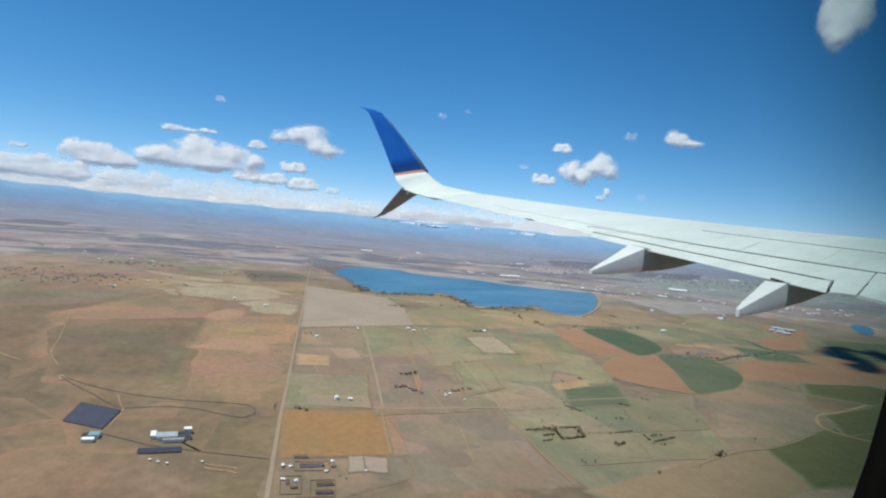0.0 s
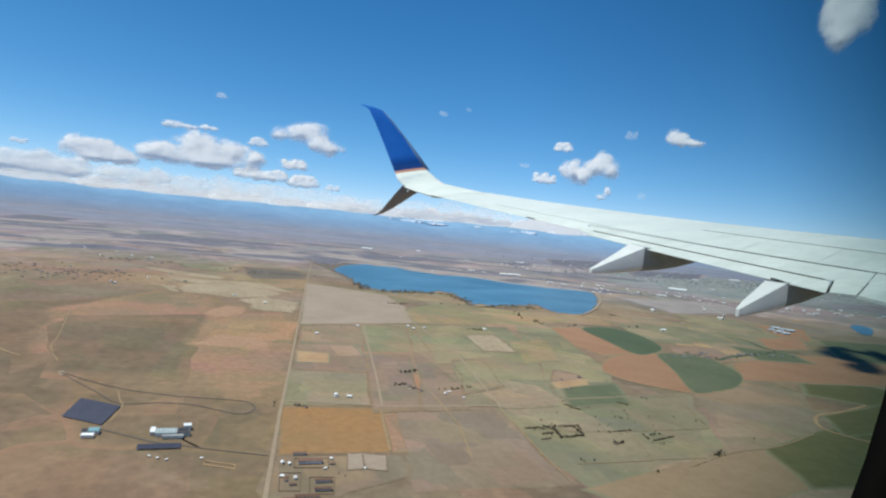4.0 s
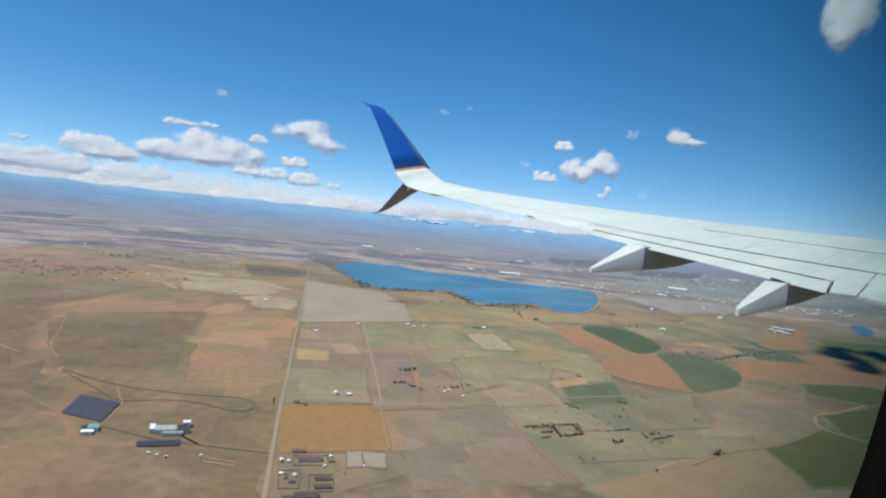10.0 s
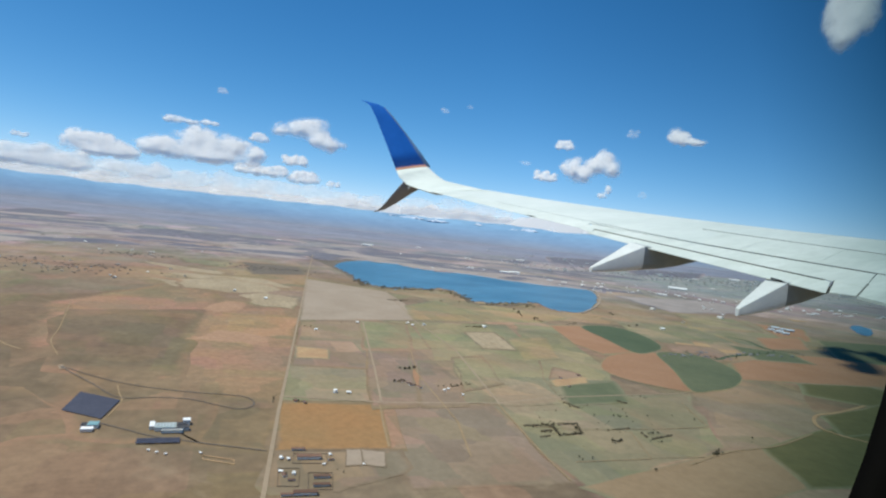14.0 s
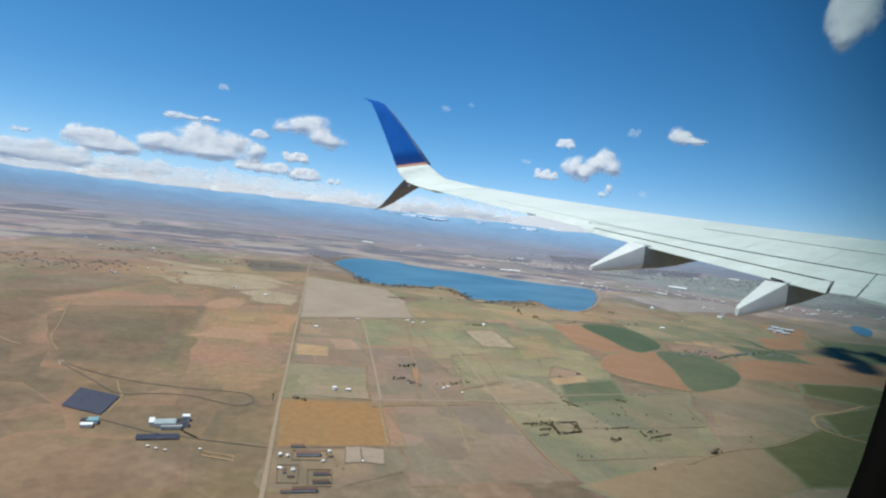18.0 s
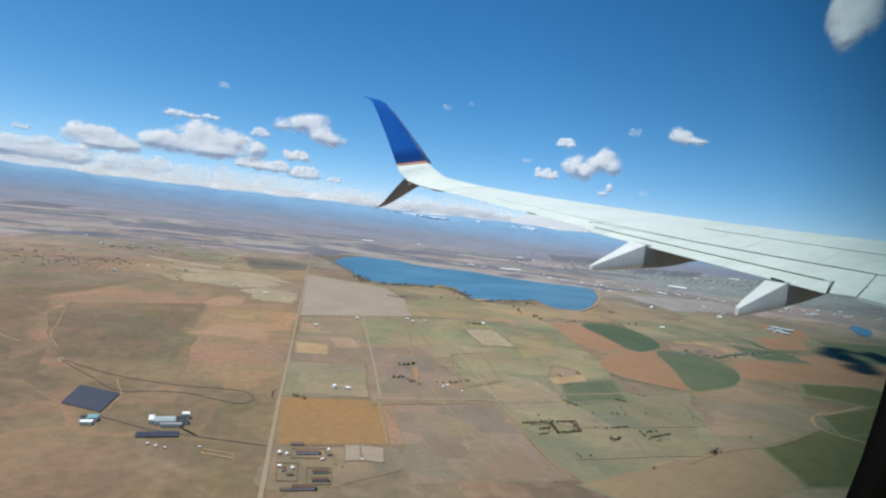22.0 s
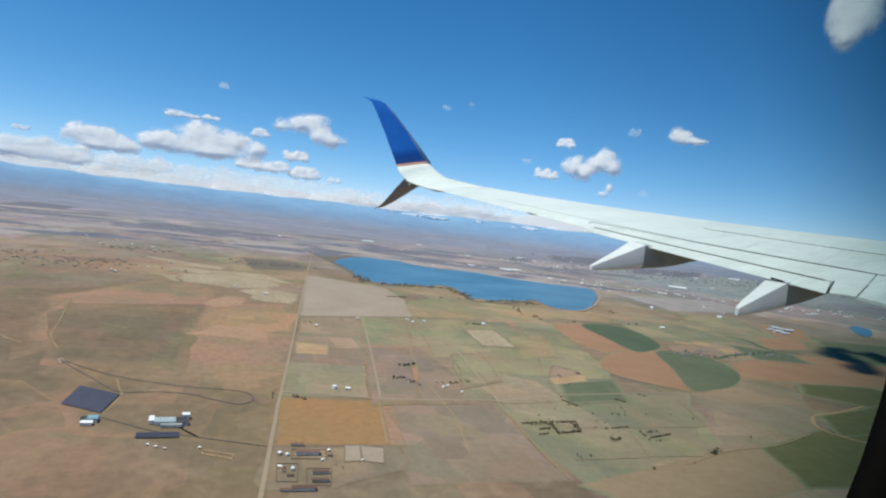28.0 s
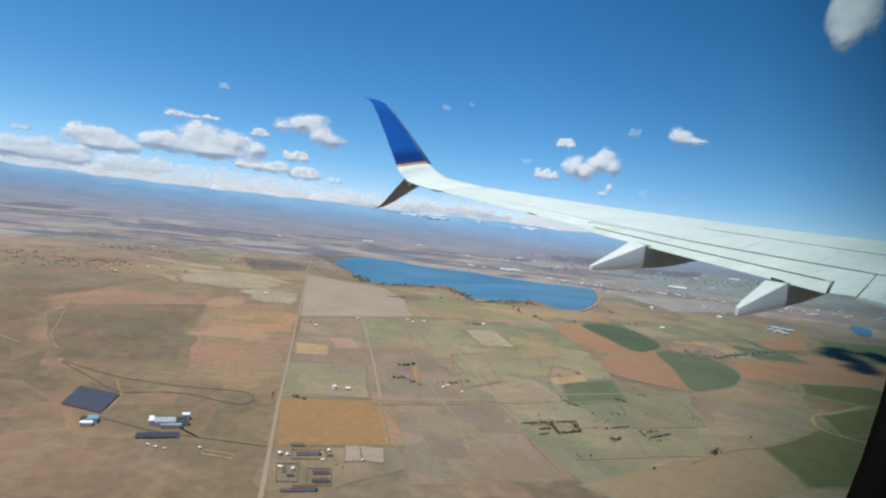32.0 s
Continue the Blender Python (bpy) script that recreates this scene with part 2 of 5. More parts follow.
def mountain_mat():
    """Far slopes: distance haze put into the colour, duller below, blue towards the summits."""
    m = mat("hazy_mountain", (0.88, 0.90, 0.92), (1.04, 1.03, 1.02), 0.004, 0.02, grain=0.07, stretch=(1, 1, 5))
    nt = m.node_tree
    bsdf = nt.nodes["Principled BSDF"]
    blotch = bsdf.inputs["Base Color"].links[0].from_socket
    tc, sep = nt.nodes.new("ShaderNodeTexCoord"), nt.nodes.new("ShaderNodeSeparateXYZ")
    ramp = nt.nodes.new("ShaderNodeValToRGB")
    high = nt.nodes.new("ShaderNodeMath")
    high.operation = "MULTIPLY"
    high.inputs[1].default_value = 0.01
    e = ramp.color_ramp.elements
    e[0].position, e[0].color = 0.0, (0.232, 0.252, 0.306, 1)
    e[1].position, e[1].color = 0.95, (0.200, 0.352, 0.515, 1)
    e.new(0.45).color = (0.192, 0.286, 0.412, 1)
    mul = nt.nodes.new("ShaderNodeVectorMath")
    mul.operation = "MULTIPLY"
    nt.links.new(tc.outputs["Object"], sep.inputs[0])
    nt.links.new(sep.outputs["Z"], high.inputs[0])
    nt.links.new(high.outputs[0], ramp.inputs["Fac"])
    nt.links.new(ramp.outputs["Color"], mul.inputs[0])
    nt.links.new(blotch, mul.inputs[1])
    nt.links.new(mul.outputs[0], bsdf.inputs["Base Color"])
    return m


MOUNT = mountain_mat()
SNOW = mat("far_snow", (0.66, 0.71, 0.78), (0.55, 0.62, 0.72), 0.01, 0.05, grain=0.1)
SKIN = mat("painted_wing_skin", (0.655, 0.700, 0.638), (0.735, 0.770, 0.708), 0.9, 7, rough=0.42, grain=0.08, stretch=(0.4, 1.4, 1))
FLAPM = mat("painted_flap_skin", (0.632, 0.672, 0.600), (0.752, 0.782, 0.712), 0.9, 8, rough=0.4, grain=0.10, stretch=(0.45, 1.5, 1))
FAIR = mat("grey_fairing_paint", (0.66, 0.67, 0.64), (0.73, 0.74, 0.705), 1.5, 9, rough=0.5, grain=0.07)
# forward canoe: its shaded side is put into a darker tone than the cone
CANOE = mat("shaded_fairing_grey", (0.215, 0.242, 0.246), (0.265, 0.290, 0.290), 1.5, 9, rough=0.5, grain=0.1)
FAIRD = mat("dark_grey_fairing_paint", (0.165, 0.185, 0.178), (0.21, 0.228, 0.218), 1.5, 9, rough=0.5, grain=0.1)
SEAM = mat("dark_seam_sealant", (0.060, 0.066, 0.062), (0.10, 0.105, 0.10), 3, 20, rough=0.7, grain=0.3, spec=0.1)
BLUE = mat("blue_livery_paint", (0.010, 0.108, 0.410), (0.014, 0.122, 0.450), 1.2, 8, rough=0.5, grain=0.06, spec=0.3)
# sky sheen of the winglet's leading edge, put into a blue base colour
EDGE = mat("edge_sheen_blue", (0.110, 0.180, 0.310), (0.140, 0.215, 0.350), 2, 9, rough=0.35, grain=0.06)
COPPER = mat("copper_stripe_paint", (0.62, 0.30, 0.20), (0.66, 0.34, 0.23), 3, 9, rough=0.4, grain=0.05)
# the strake faces down: its shade is put into this grey
SCIM = mat("shaded_strake_grey", (0.215, 0.212, 0.215), (0.255, 0.250, 0.250), 1.5, 9, rough=0.5, grain=0.08)
RUBBER = mat("black_seal_rubber", (0.003, 0.003, 0.003), (0.005, 0.005, 0.005), 5, 40, rough=0.8, grain=0.2, spec=0.05)
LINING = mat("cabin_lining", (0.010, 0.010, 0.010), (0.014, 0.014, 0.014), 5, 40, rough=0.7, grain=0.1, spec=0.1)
FUSE = mat("white_fuselage_paint", (0.74, 0.74, 0.73), (0.79, 0.79, 0.78), 0.6, 5, rough=0.35, grain=0.03)


def cloud_mat(name, size, tone):
    m = bpy.data.materials.new(name)
    m.use_nodes = True
    nt = m.node_tree
    nt.nodes.clear()
    out = nt.nodes.new("ShaderNodeOutputMaterial")
    mix = nt.nodes.new("ShaderNodeMixShader")
    clear = nt.nodes.new("ShaderNodeBsdfTransparent")
    white = nt.nodes.new("ShaderNodeBsdfDiffuse")
    white.inputs["Color"].default_value = (tone, tone * 0.98, tone * 0.96, 1)
    thin = nt.nodes.new("ShaderNodeBsdfTranslucent")
    thin.inputs["Color"].default_value = (tone, tone * 0.99, tone * 0.98, 1)
    body = nt.nodes.new("ShaderNodeMixShader")
    body.inputs[0].default_value = 0.46
    dens = nt.nodes.new("ShaderNodeAttribute")
    dens.attribute_name = "vapour"
    tc = nt.nodes.new("ShaderNodeTexCoord")
    nz = nt.nodes.new("ShaderNodeTexNoise")
    nz.inputs["Scale"].default_value, nz.inputs["Detail"].default_value, nz.inputs["Roughness"].default_value = size, 5, 0.6
    add = nt.nodes.new("ShaderNodeMath")
    add.operation = "MULTIPLY_ADD"
    add.inputs[1].default_value, add.inputs[2].default_value = 1.3, 0.35
    thick = nt.nodes.new("ShaderNodeMath")
    thick.operation = "MULTIPLY"
    rng = nt.nodes.new("ShaderNodeMapRange")
    rng.interpolation_type = "SMOOTHSTEP"
    rng.inputs["From Min"].default_value, rng.inputs["From Max"].default_value = 0.06, 0.98
    nt.links.new(tc.outputs["Object"], nz.inputs["Vector"])
    nt.links.new(nz.outputs["Fac"], add.inputs[0])
    nt.links.new(dens.outputs["Fac"], thick.inputs[0])
    nt.links.new(add.outputs[0], thick.inputs[1])
    nt.links.new(thick.outputs[0], rng.inputs["Value"])
    nt.links.new(rng.outputs[0], mix.inputs[0])
    nt.links.new(clear.outputs[0], mix.inputs[1])
    nt.links.new(white.outputs[0], body.inputs[1])
    nt.links.new(thin.outputs[0], body.inputs[2])
    nt.links.new(body.outputs[0], mix.inputs[2])
    nt.links.new(mix.outputs[0], out.inputs[0])
    return m


CLOUD = cloud_mat("cumulus_vapour", 0.020, 0.92)
BANK = cloud_mat("stratus_vapour", 0.006, 0.90)


# ---- builders ----
def mesh_of(name, bm, material, smooth=False):
    me = bpy.data.meshes.new(name)
    bmesh.ops.recalc_face_normals(bm, faces=bm.faces)
    if smooth:
        for f in bm.faces:
            f.smooth = True
    if material.name in SOFT and bm.verts.layers.float.get("cover") is None:
        lay = bm.verts.layers.float.new("cover")
        for v in bm.verts:
            v[lay] = 1.3
    bm.to_mesh(me)
    bm.free()
    me.materials.append(material)
    return me


def part(name, bm, material, parent=None, label="", smooth=False):
    ob = new(name, mesh_of(name, bm, material, smooth))
    ob.parent = parent
    if label:
        tagged(ob, label)
    return ob


def outline(pts, rough=0.6, seed=0, steps=10):
    """A closed outline with slightly uneven edges."""
    out = []
    for i, a in enumerate(pts):
        a, b = Vector(a), Vector(pts[(i + 1) % len(pts)])
        d = b - a
        side = Vector((-d.y, d.x)).normalized()
        for k in range(steps):
            p = a + d * (k / steps)
            w = noise.noise((p.x * 0.06, p.y * 0.06, seed)) * rough * min(1, k, steps - k)
            out.append(p + side * w)
    return out


LAYER = [0.0]


def flat(name, pts, material, z, label="", kind="structure", category="field", rough=0.6, steps=8, blend=2.2):
    LAYER[0] += 0.0004
    z = 0.012 + z * 0.1 + LAYER[0]
    bm = bmesh.new()
    line = outline(pts, rough, z, steps)
    area = 0.5 * abs(sum(a.x * b.y - b.x * a.y for a, b in zip(line, line[1:] + line[:1])))
    cen = sum(line, Vector((0, 0))) / len(line)
    wide = min(blend * max(1.0, cen.length / 130), 0.24 * math.sqrt(area))
    cover = bm.verts.layers.float.new("cover")
    n = len(line)
    rim, core = [], []
    share = wide / (sum((p - cen).length for p in line) / n)
    for i, p in enumerate(line):
        a, c = p + (p - cen) * share * 0.6, p + (cen - p) * share * 0.4
        rim.append(bm.verts.new((a.x, a.y, z)))
        core.append(bm.verts.new((c.x, c.y, z)))
        core[-1][cover] = 1.0
    for i in range(n):
        j = (i + 1) % n
        bm.faces.new((rim[i], rim[j], core[j], core[i]))
    mid = bm.faces.new(core)
    bmesh.ops.triangulate(bm, faces=[mid])
    ob = part(name, bm, material)
    for poly in ob.data.polygons:
        if poly.normal.z < 0:
            poly.flip()
    return tagged(ob, label, category, kind=kind)


def smooth_line(pts, n=8, closed=False):
    P = [Vector(p) for p in pts]
    if not closed:
        P = [P[0] * 2 - P[1]] + P + [P[-1] * 2 - P[-2]]
        spans = range(1, len(P) - 2)
    else:
        spans = range(len(P))
    out = []
    for i in spans:
        a, b, c, d = (P[(i + k) % len(P)] for k in (-1, 0, 1, 2))
        for k in range(n):
            t = k / n
            out.append(0.5 * (2 * b + (c - a) * t + (2 * a - 5 * b + 4 * c - d) * t * t + (3 * b - a - 3 * c + d) * t ** 3))
    if not closed:
        out.append(P[-2])
    return out


def strip(name, pts, width, material, z, label, category="road", curve=False, closed=False, height=0.0):
    line = smooth_line(pts, 8, closed) if curve else [Vector(p) for p in pts]
    z = 0.08 + z * 0.15
    bm = bmesh.new()
    rows = []
    n = len(line)
    for i, p in enumerate(line):
        a = line[i - 1] if (i or closed) else line[0]
        b = line[(i + 1) % n] if (i < n - 1 or closed) else line[-1]
        d = (b - a).normalized()
        s = Vector((-d.y, d.x)) * width / 2
        rows.append([bm.verts.new((*(p + s), z)), bm.verts.new((*(p - s), z))])
    for i in range(n - (0 if closed else 1)):
        r, q = rows[i], rows[(i + 1) % n]
        bm.faces.new((r[0], r[1], q[1], q[0]))
    if height:
        g = bmesh.ops.extrude_face_region(bm, geom=bm.faces[:])
        for v in g["geom"]:
            if isinstance(v, bmesh.types.BMVert):
                v.co.z += height
    return tagged(part(name, bm, material), label, category, kind="structure")


def box(bm, lo, hi, rz=0.0, at=(0, 0, 0)):
    m = Matrix.Translation(at) @ Matrix.Rotation(rz, 4, "Z")
    v = [bm.verts.new(m @ Vector((x, y, z))) for x in (lo[0], hi[0]) for y in (lo[1], hi[1]) for z in (lo[2], hi[2])]
    for q in ((0, 1, 3, 2), (4, 6, 7, 5), (0, 4, 5, 1), (2, 3, 7, 6), (0, 2, 6, 4), (1, 5, 7, 3)):
        bm.faces.new([v[i] for i in q])


def bm_box(lo, hi):
    bm = bmesh.new()
    box(bm, lo, hi)
    return bm


# ---- the ground ----
def ring_sheet(name, r0, r1, z0, z1, material, label, n=96, rows=6, fade=2):
    bm = bmesh.new()
    lay = bm.verts.layers.float.new("cover")
    grid = []
    for k in range(rows + 1):
        r = r0 + (r1 - r0) * k / rows
        z = z0 + (z1 - z0) * k / rows
        grid.append([bm.verts.new((r * math.sin(i * math.tau / n), r * math.cos(i * math.tau / n), z)) for i in range(n)])
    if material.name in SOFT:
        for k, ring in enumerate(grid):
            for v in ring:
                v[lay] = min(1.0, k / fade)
    for k in range(rows):
        for i in range(n):
            j = (i + 1) % n
            bm.faces.new((grid[k][i], grid[k][j], grid[k + 1][j], grid[k + 1][i]))
    ob = part(name, bm, material)
    return tagged(ob, label, "ground", kind="structure")


bm = bmesh.new()
bmesh.ops.create_circle(bm, cap_ends=True, segments=128, radius=6500)
tagged(part("ground", bm, PRAIRIE), "dry brown prairie stretching flat to the horizon", "ground", kind="structure")
# rings outward: haze put into the ground colour, mauve first, then blue
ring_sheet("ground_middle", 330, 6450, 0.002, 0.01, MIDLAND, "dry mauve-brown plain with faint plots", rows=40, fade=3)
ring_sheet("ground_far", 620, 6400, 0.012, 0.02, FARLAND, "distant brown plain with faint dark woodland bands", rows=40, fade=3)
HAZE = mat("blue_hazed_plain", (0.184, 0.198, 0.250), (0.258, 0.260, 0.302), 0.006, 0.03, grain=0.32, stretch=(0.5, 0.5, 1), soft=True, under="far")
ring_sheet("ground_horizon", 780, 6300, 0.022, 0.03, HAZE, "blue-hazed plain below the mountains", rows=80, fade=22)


def mountains(name, r, base, tall, seed, material, label, az0=-80, az1=130, n=420, snowline=None):
    bm = bmesh.new()
    rows = []
    for i in range(n + 1):
        az = radians(az0 + (az1 - az0) * i / n)
        s = i * 0.05
        h = base + tall * (0.55 * noise.noise((s * 0.35, seed, 0)) + 0.35 * noise.noise((s * 1.3, seed, 3)) + 0.22 * noise.noise((s * 4.1, seed, 6)))
        col = []
        for k, (dr, f) in enumerate(((-160, 0.0), (-105, 0.30), (-50, 0.66), (0, 1.0), (120, 0.7))):
            w = 1 + 0.25 * noise.noise((s * 2.5, k * 1.7, seed)) * (0 < k < 3)
            col.append(bm.verts.new(((r + dr) * math.sin(az), (r + dr) * math.cos(az), max(0, h * f * w) - 1 * (f == 0))))
        rows.append(col)
    for a, b in zip(rows, rows[1:]):
        for k in range(4):
            bm.faces.new((a[k], b[k], b[k + 1], a[k + 1]))
    return tagged(part(name, bm, material, smooth=True), label, "mountains", kind="structure")


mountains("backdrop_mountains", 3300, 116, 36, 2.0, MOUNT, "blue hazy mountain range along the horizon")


def snowfield(az, el, w, h, seed):
    """A snow-covered summit behind the front range."""
    r = 3136 + 160 * min(0.95, (40 + 3270 * math.tan(radians(el))) / 118)
    bm = bmesh.new()
    n = 16
    low, top = [], []
    for i in range(n + 1):
        a = radians(az + w * (i / n - 0.5))
        env = math.sin(math.pi * i / n)
        zc = 40 + r * math.tan(radians(el)) + 14 * noise.noise((i * 0.5, seed, 1)) * env
        hh = r * radians(h) * env * (0.6 + 0.7 * abs(noise.noise((i * 0.9, seed, 5))))
        low.append(bm.verts.new((r * math.sin(a), r * math.cos(a), zc - hh)))
        top.append(bm.verts.new(((r + 9) * math.sin(a), (r + 9) * math.cos(a), zc + hh)))
    for i in range(n):
        bm.faces.new((low[i], low[i + 1], top[i + 1], top[i]))
    bmesh.ops.remove_doubles(bm, verts=bm.verts, dist=0.05)
    tagged(part("backdrop_snow", bm, SNOW), "snow patch on a distant mountain summit", "snow", kind="structure")


for i, (az, el, w, h) in enumerate([(16.68, 1.06, 2.51, 0.16), (19.15, 1.00, 2.18, 0.10), (23.15, 1.09, 0.76, 0.11), (26.54, 0.91, 0.98, 0.11), (27.99, 1.01, 1.64, 0.22), (14.76, 1.13, 0.87, 0.08)]):
    snowfield(az, el, w, h, i)

# ---- fields ----
flat("brown_rangeland", [(-116.2, 236.4), (-5.7, 294.0), (27.7, 237.3), (8.6, 88.6), (-23.2, 87.2), (-60.7, 123.0)], BROWNLAND, 0.02, "brown dry rangeland with faint plots", rough=4, blend=6)
flat("worn_pasture", [(-86.2, 175.0), (-34.7, 173.7), (-27.4, 119.4), (-66.8, 135.4)], DRAB, 0.03, "brown worn pasture with pale scars", rough=3, blend=16)
flat("drab_pasture", [(-25.9, 106.2), (-13.6, 109.1), (8.7, 101.0), (8.6, 88.6), (-6.9, 80.7), (-25.8, 92.4)], DRAB, 0.03, "drab olive-brown pasture", rough=3, blend=16)
flat("drab_pasture", [(-49.6, 136.2), (-32.3, 132.9), (-12.2, 109.3), (3.0, 98.5), (5.5, 91.0), (1.8, 78.0), (-28.9, 82.2)], DRAB, 0.025, "dark olive-brown pasture below the solar array", rough=3, blend=9)
flat("red_pasture", [(-3.8, 246.0), (30.7, 260.6), (14.1, 133.1), (-10.1, 150.5)], REDGRASS, 0.06, "reddish dry pasture beside the straight road", rough=1.5, blend=12)
flat("red_pasture", [(-55.1, 249.1), (-5.5, 355.2), (-4.7, 240.4), (-40.1, 169.8)], REDGRASS, 0.045, "patchy reddish dry pasture", rough=4, blend=12)
flat("bare_patch", [(-6.6, 192.2), (0.3, 206.1), (11.7, 200.9), (13.3, 192.4), (2.8, 189.0)], SCAR, 0.12, "pale bare patch in red pasture", rough=1.5, blend=8)
flat("grey_pasture", [(-45.4, 227.3), (-8.6, 239.1), (-9.5, 155.8), (-34.1, 159.0)], DRAB, 0.05, "grey-green dry pasture", rough=4, blend=16)
flat("track_infield", [(-2.5, 129.1), (10.9, 127.2), (9.4, 103.4), (-2.5, 108.5)], DRAB, 0.05, "grass beside the oval test track", rough=2, blend=16)
flat("drab_pasture", [(-23.0, 137.1), (-13.8, 134.9), (-2.8, 133.6), (-1.9, 117.5), (-2.1, 108.0), (-11.5, 110.0), (-19.5, 112.3), (-24.3, 122.7)], DRAB, 0.055, "drab worn grass round the barns", rough=3, blend=9)
flat("orange_field", [(14.5, 127.9), (35.1, 127.1), (31.1, 102.5), (11.4, 103.0)], ORANGE, 0.09, "orange-brown stubble field with yellow edges")
flat("fallow_field", [(36.0, 127.1), (63.9, 126.6), (59.6, 95.0), (60.3, 85.2), (31.1, 86.2), (32.5, 101.8)], MAUVE, 0.07, "mauve-brown fallow field")
flat("field_margin", [(35.8, 126.7), (38.3, 126.7), (34.1, 101.7), (31.4, 101.9)], REDGRASS, 0.085, "orange dry margin beside a track", rough=0.8)
flat("pale_pasture", [(19.7, 161.7), (40.9, 159.8), (36.0, 130.8), (15.0, 132.3)], GREENGREY, 0.08, "grey-green pasture beside the road")
flat("pale_field", [(30.0, 229.3), (53.5, 235.5), (41.6, 161.1), (20.1, 163.6)], MAUVE, 0.08, "pale pinkish fallow field")
flat("bare_patch", [(23.4, 185.1), (31.5, 182.3), (30.1, 171.2), (22.0, 171.6)], SAND, 0.14, "orange sandy bare patch in a field", rough=1.0)
flat("stubble_field", [(51.5, 392.2), (93.0, 348.5), (89.8, 288.1), (81.7, 249.8), (30.4, 235.5)], PALE, 0.08, "pale grey-tan stubble field by the lake")
flat("green_field", [(55.1, 237.1), (76.3, 242.8), (67.3, 188.2), (47.1, 181.3)], GREEN, 0.08, "green pasture beside pale fields")
flat("brown_field", [(47.1, 179.8), (66.9, 186.4), (62.3, 161.5), (47.7, 130.9), (36.6, 130.9)], MAUVE, 0.08, "brown farmyard field")
flat("red_field", [(53.6, 160.8), (50.8, 131.4), (45.1, 130.9), (49.9, 151.5)], RED, 0.11, "red soil paddock beside a farm")
flat("mixed_field", [(68.4, 188.4), (77.2, 189.6), (66.0, 130.2), (50.9, 131.0), (61.9, 161.5)], GREENGREY, 0.08, "thin green pasture with brown streaks")
flat("green_field", [(77.7, 243.2), (124.6, 246.9), (108.4, 189.4), (82.2, 131.7), (66.0, 129.2), (77.7, 189.7), (68.9, 191.0)], GREEN, 0.07, "green pasture among farm tracks")
flat("straw_field", [(94.8, 222.0), (108.2, 224.8), (102.3, 193.2), (90.2, 194.2)], STRAW, 0.11, "pale straw field among green pasture")
flat("shore_meadow", [(91.8, 292.6), (127.4, 332.0), (148.8, 313.5), (180.3, 284.5), (149.8, 262.3), (83.1, 250.2)], OLIVE, 0.07, "olive-orange meadow along the lake shore")
flat("red_field", [(151.9, 252.1), (172.8, 255.7), (157.6, 197.0), (139.5, 191.7), (137.9, 208.7)], RED, 0.09, "red soil field beside an irrigated circle")
flat("green_field", [(131.4, 251.5), (148.9, 247.0), (123.6, 166.4), (105.7, 137.1), (84.9, 133.1), (108.4, 189.4)], GREEN, 0.065, "green pasture beside red fields", rough=2)
flat("brown_yard", [(102.7, 164.7), (106.8, 158.1), (101.2, 148.3), (91.2, 146.1)], MAUVE, 0.12, "brown soil farmyard", rough=1.5)
flat("scrub_pasture", [(64.0, 126.2), (83.2, 133.1), (132.4, 137.6), (105.2, 97.6), (60.4, 83.0), (60.2, 95.0)], GREEN, 0.05, "green scrubby pasture with hedged plots", rough=3)
flat("stubble_field", [(133.5, 137.6), (169.7, 153.4), (180.1, 138.5), (149.9, 110.2), (118.3, 97.4), (105.1, 96.0)], MAUVE, 0.05, "rosy tan stubble field", rough=2)
flat("tan_field", [(60.4, 83.0), (102.7, 95.2), (118.4, 96.0), (105.3, 78.1), (69.4, 70.3)], TAN, 0.06, "pale tan stubble field")
flat("crop_field", [(116.0, 96.2), (146.4, 106.2), (186.2, 108.9), (138.5, 74.6), (106.6, 78.0)], CROP3, 0.08, "dark green young crop field", rough=1, blend=2.5)
flat("crop_field", [(202.9, 159.6), (224.0, 148.5), (225.5, 139.4), (194.6, 126.7), (182.7, 138.6)], CROP3, 0.08, "green young crop field beside red soil", rough=1, blend=2.5)
flat("crop_field", [(160.8, 116.7), (226.6, 132.9), (183.5, 104.6), (149.9, 102.8)], CROP3, 0.09, "green crop field inside a track loop", rough=1, blend=2.5)
flat("red_field", [(194.5, 181.0), (249.0, 203.4), (278.9, 197.9), (308.3, 181.2), (250.8, 147.2), (173.0, 156.4)], RED, 0.08, "broad red soil field", rough=1)
flat("red_field", [(339.8, 308.5), (368.1, 290.7), (318.1, 245.7), (287.6, 249.4)], RED, 0.06, "distant red soil field", rough=1)
flat("green_field", [(304.1, 339.3), (349.9, 317.8), (274.0, 217.6), (245.2, 222.3), (264.4, 276.1)], GREEN, 0.06, "green bottomland along a creek", rough=3)
flat("green_field", [(329.9, 247.8), (389.5, 241.8), (308.3, 181.2), (278.9, 197.9)], CROP2, 0.07, "green field below drifting clouds", rough=1)
flat("bottomland", [(223.6, 271.4), (254.1, 256.9), (230.4, 205.6), (186.9, 191.7), (186.2, 210.7)], GREENGREY, 0.055, "tan bottomland with sandy bluffs", rough=4)
flat("sand_bluff", [(201.8, 222.8), (208.3, 218.9), (199.5, 212.8), (196.0, 214.6)], SAND, 0.12, "sandy creek bluff", rough=1)
flat("sand_bluff", [(215.3, 226.4), (220.7, 222.2), (213.1, 212.4), (206.8, 213.9)], SAND, 0.12, "sandy creek bluff", rough=1)
flat("sand_bluff", [(215.6, 209.3), (233.4, 208.3), (224.0, 201.4), (209.5, 201.7)], SAND, 0.12, "sandy creek bluff", rough=1)
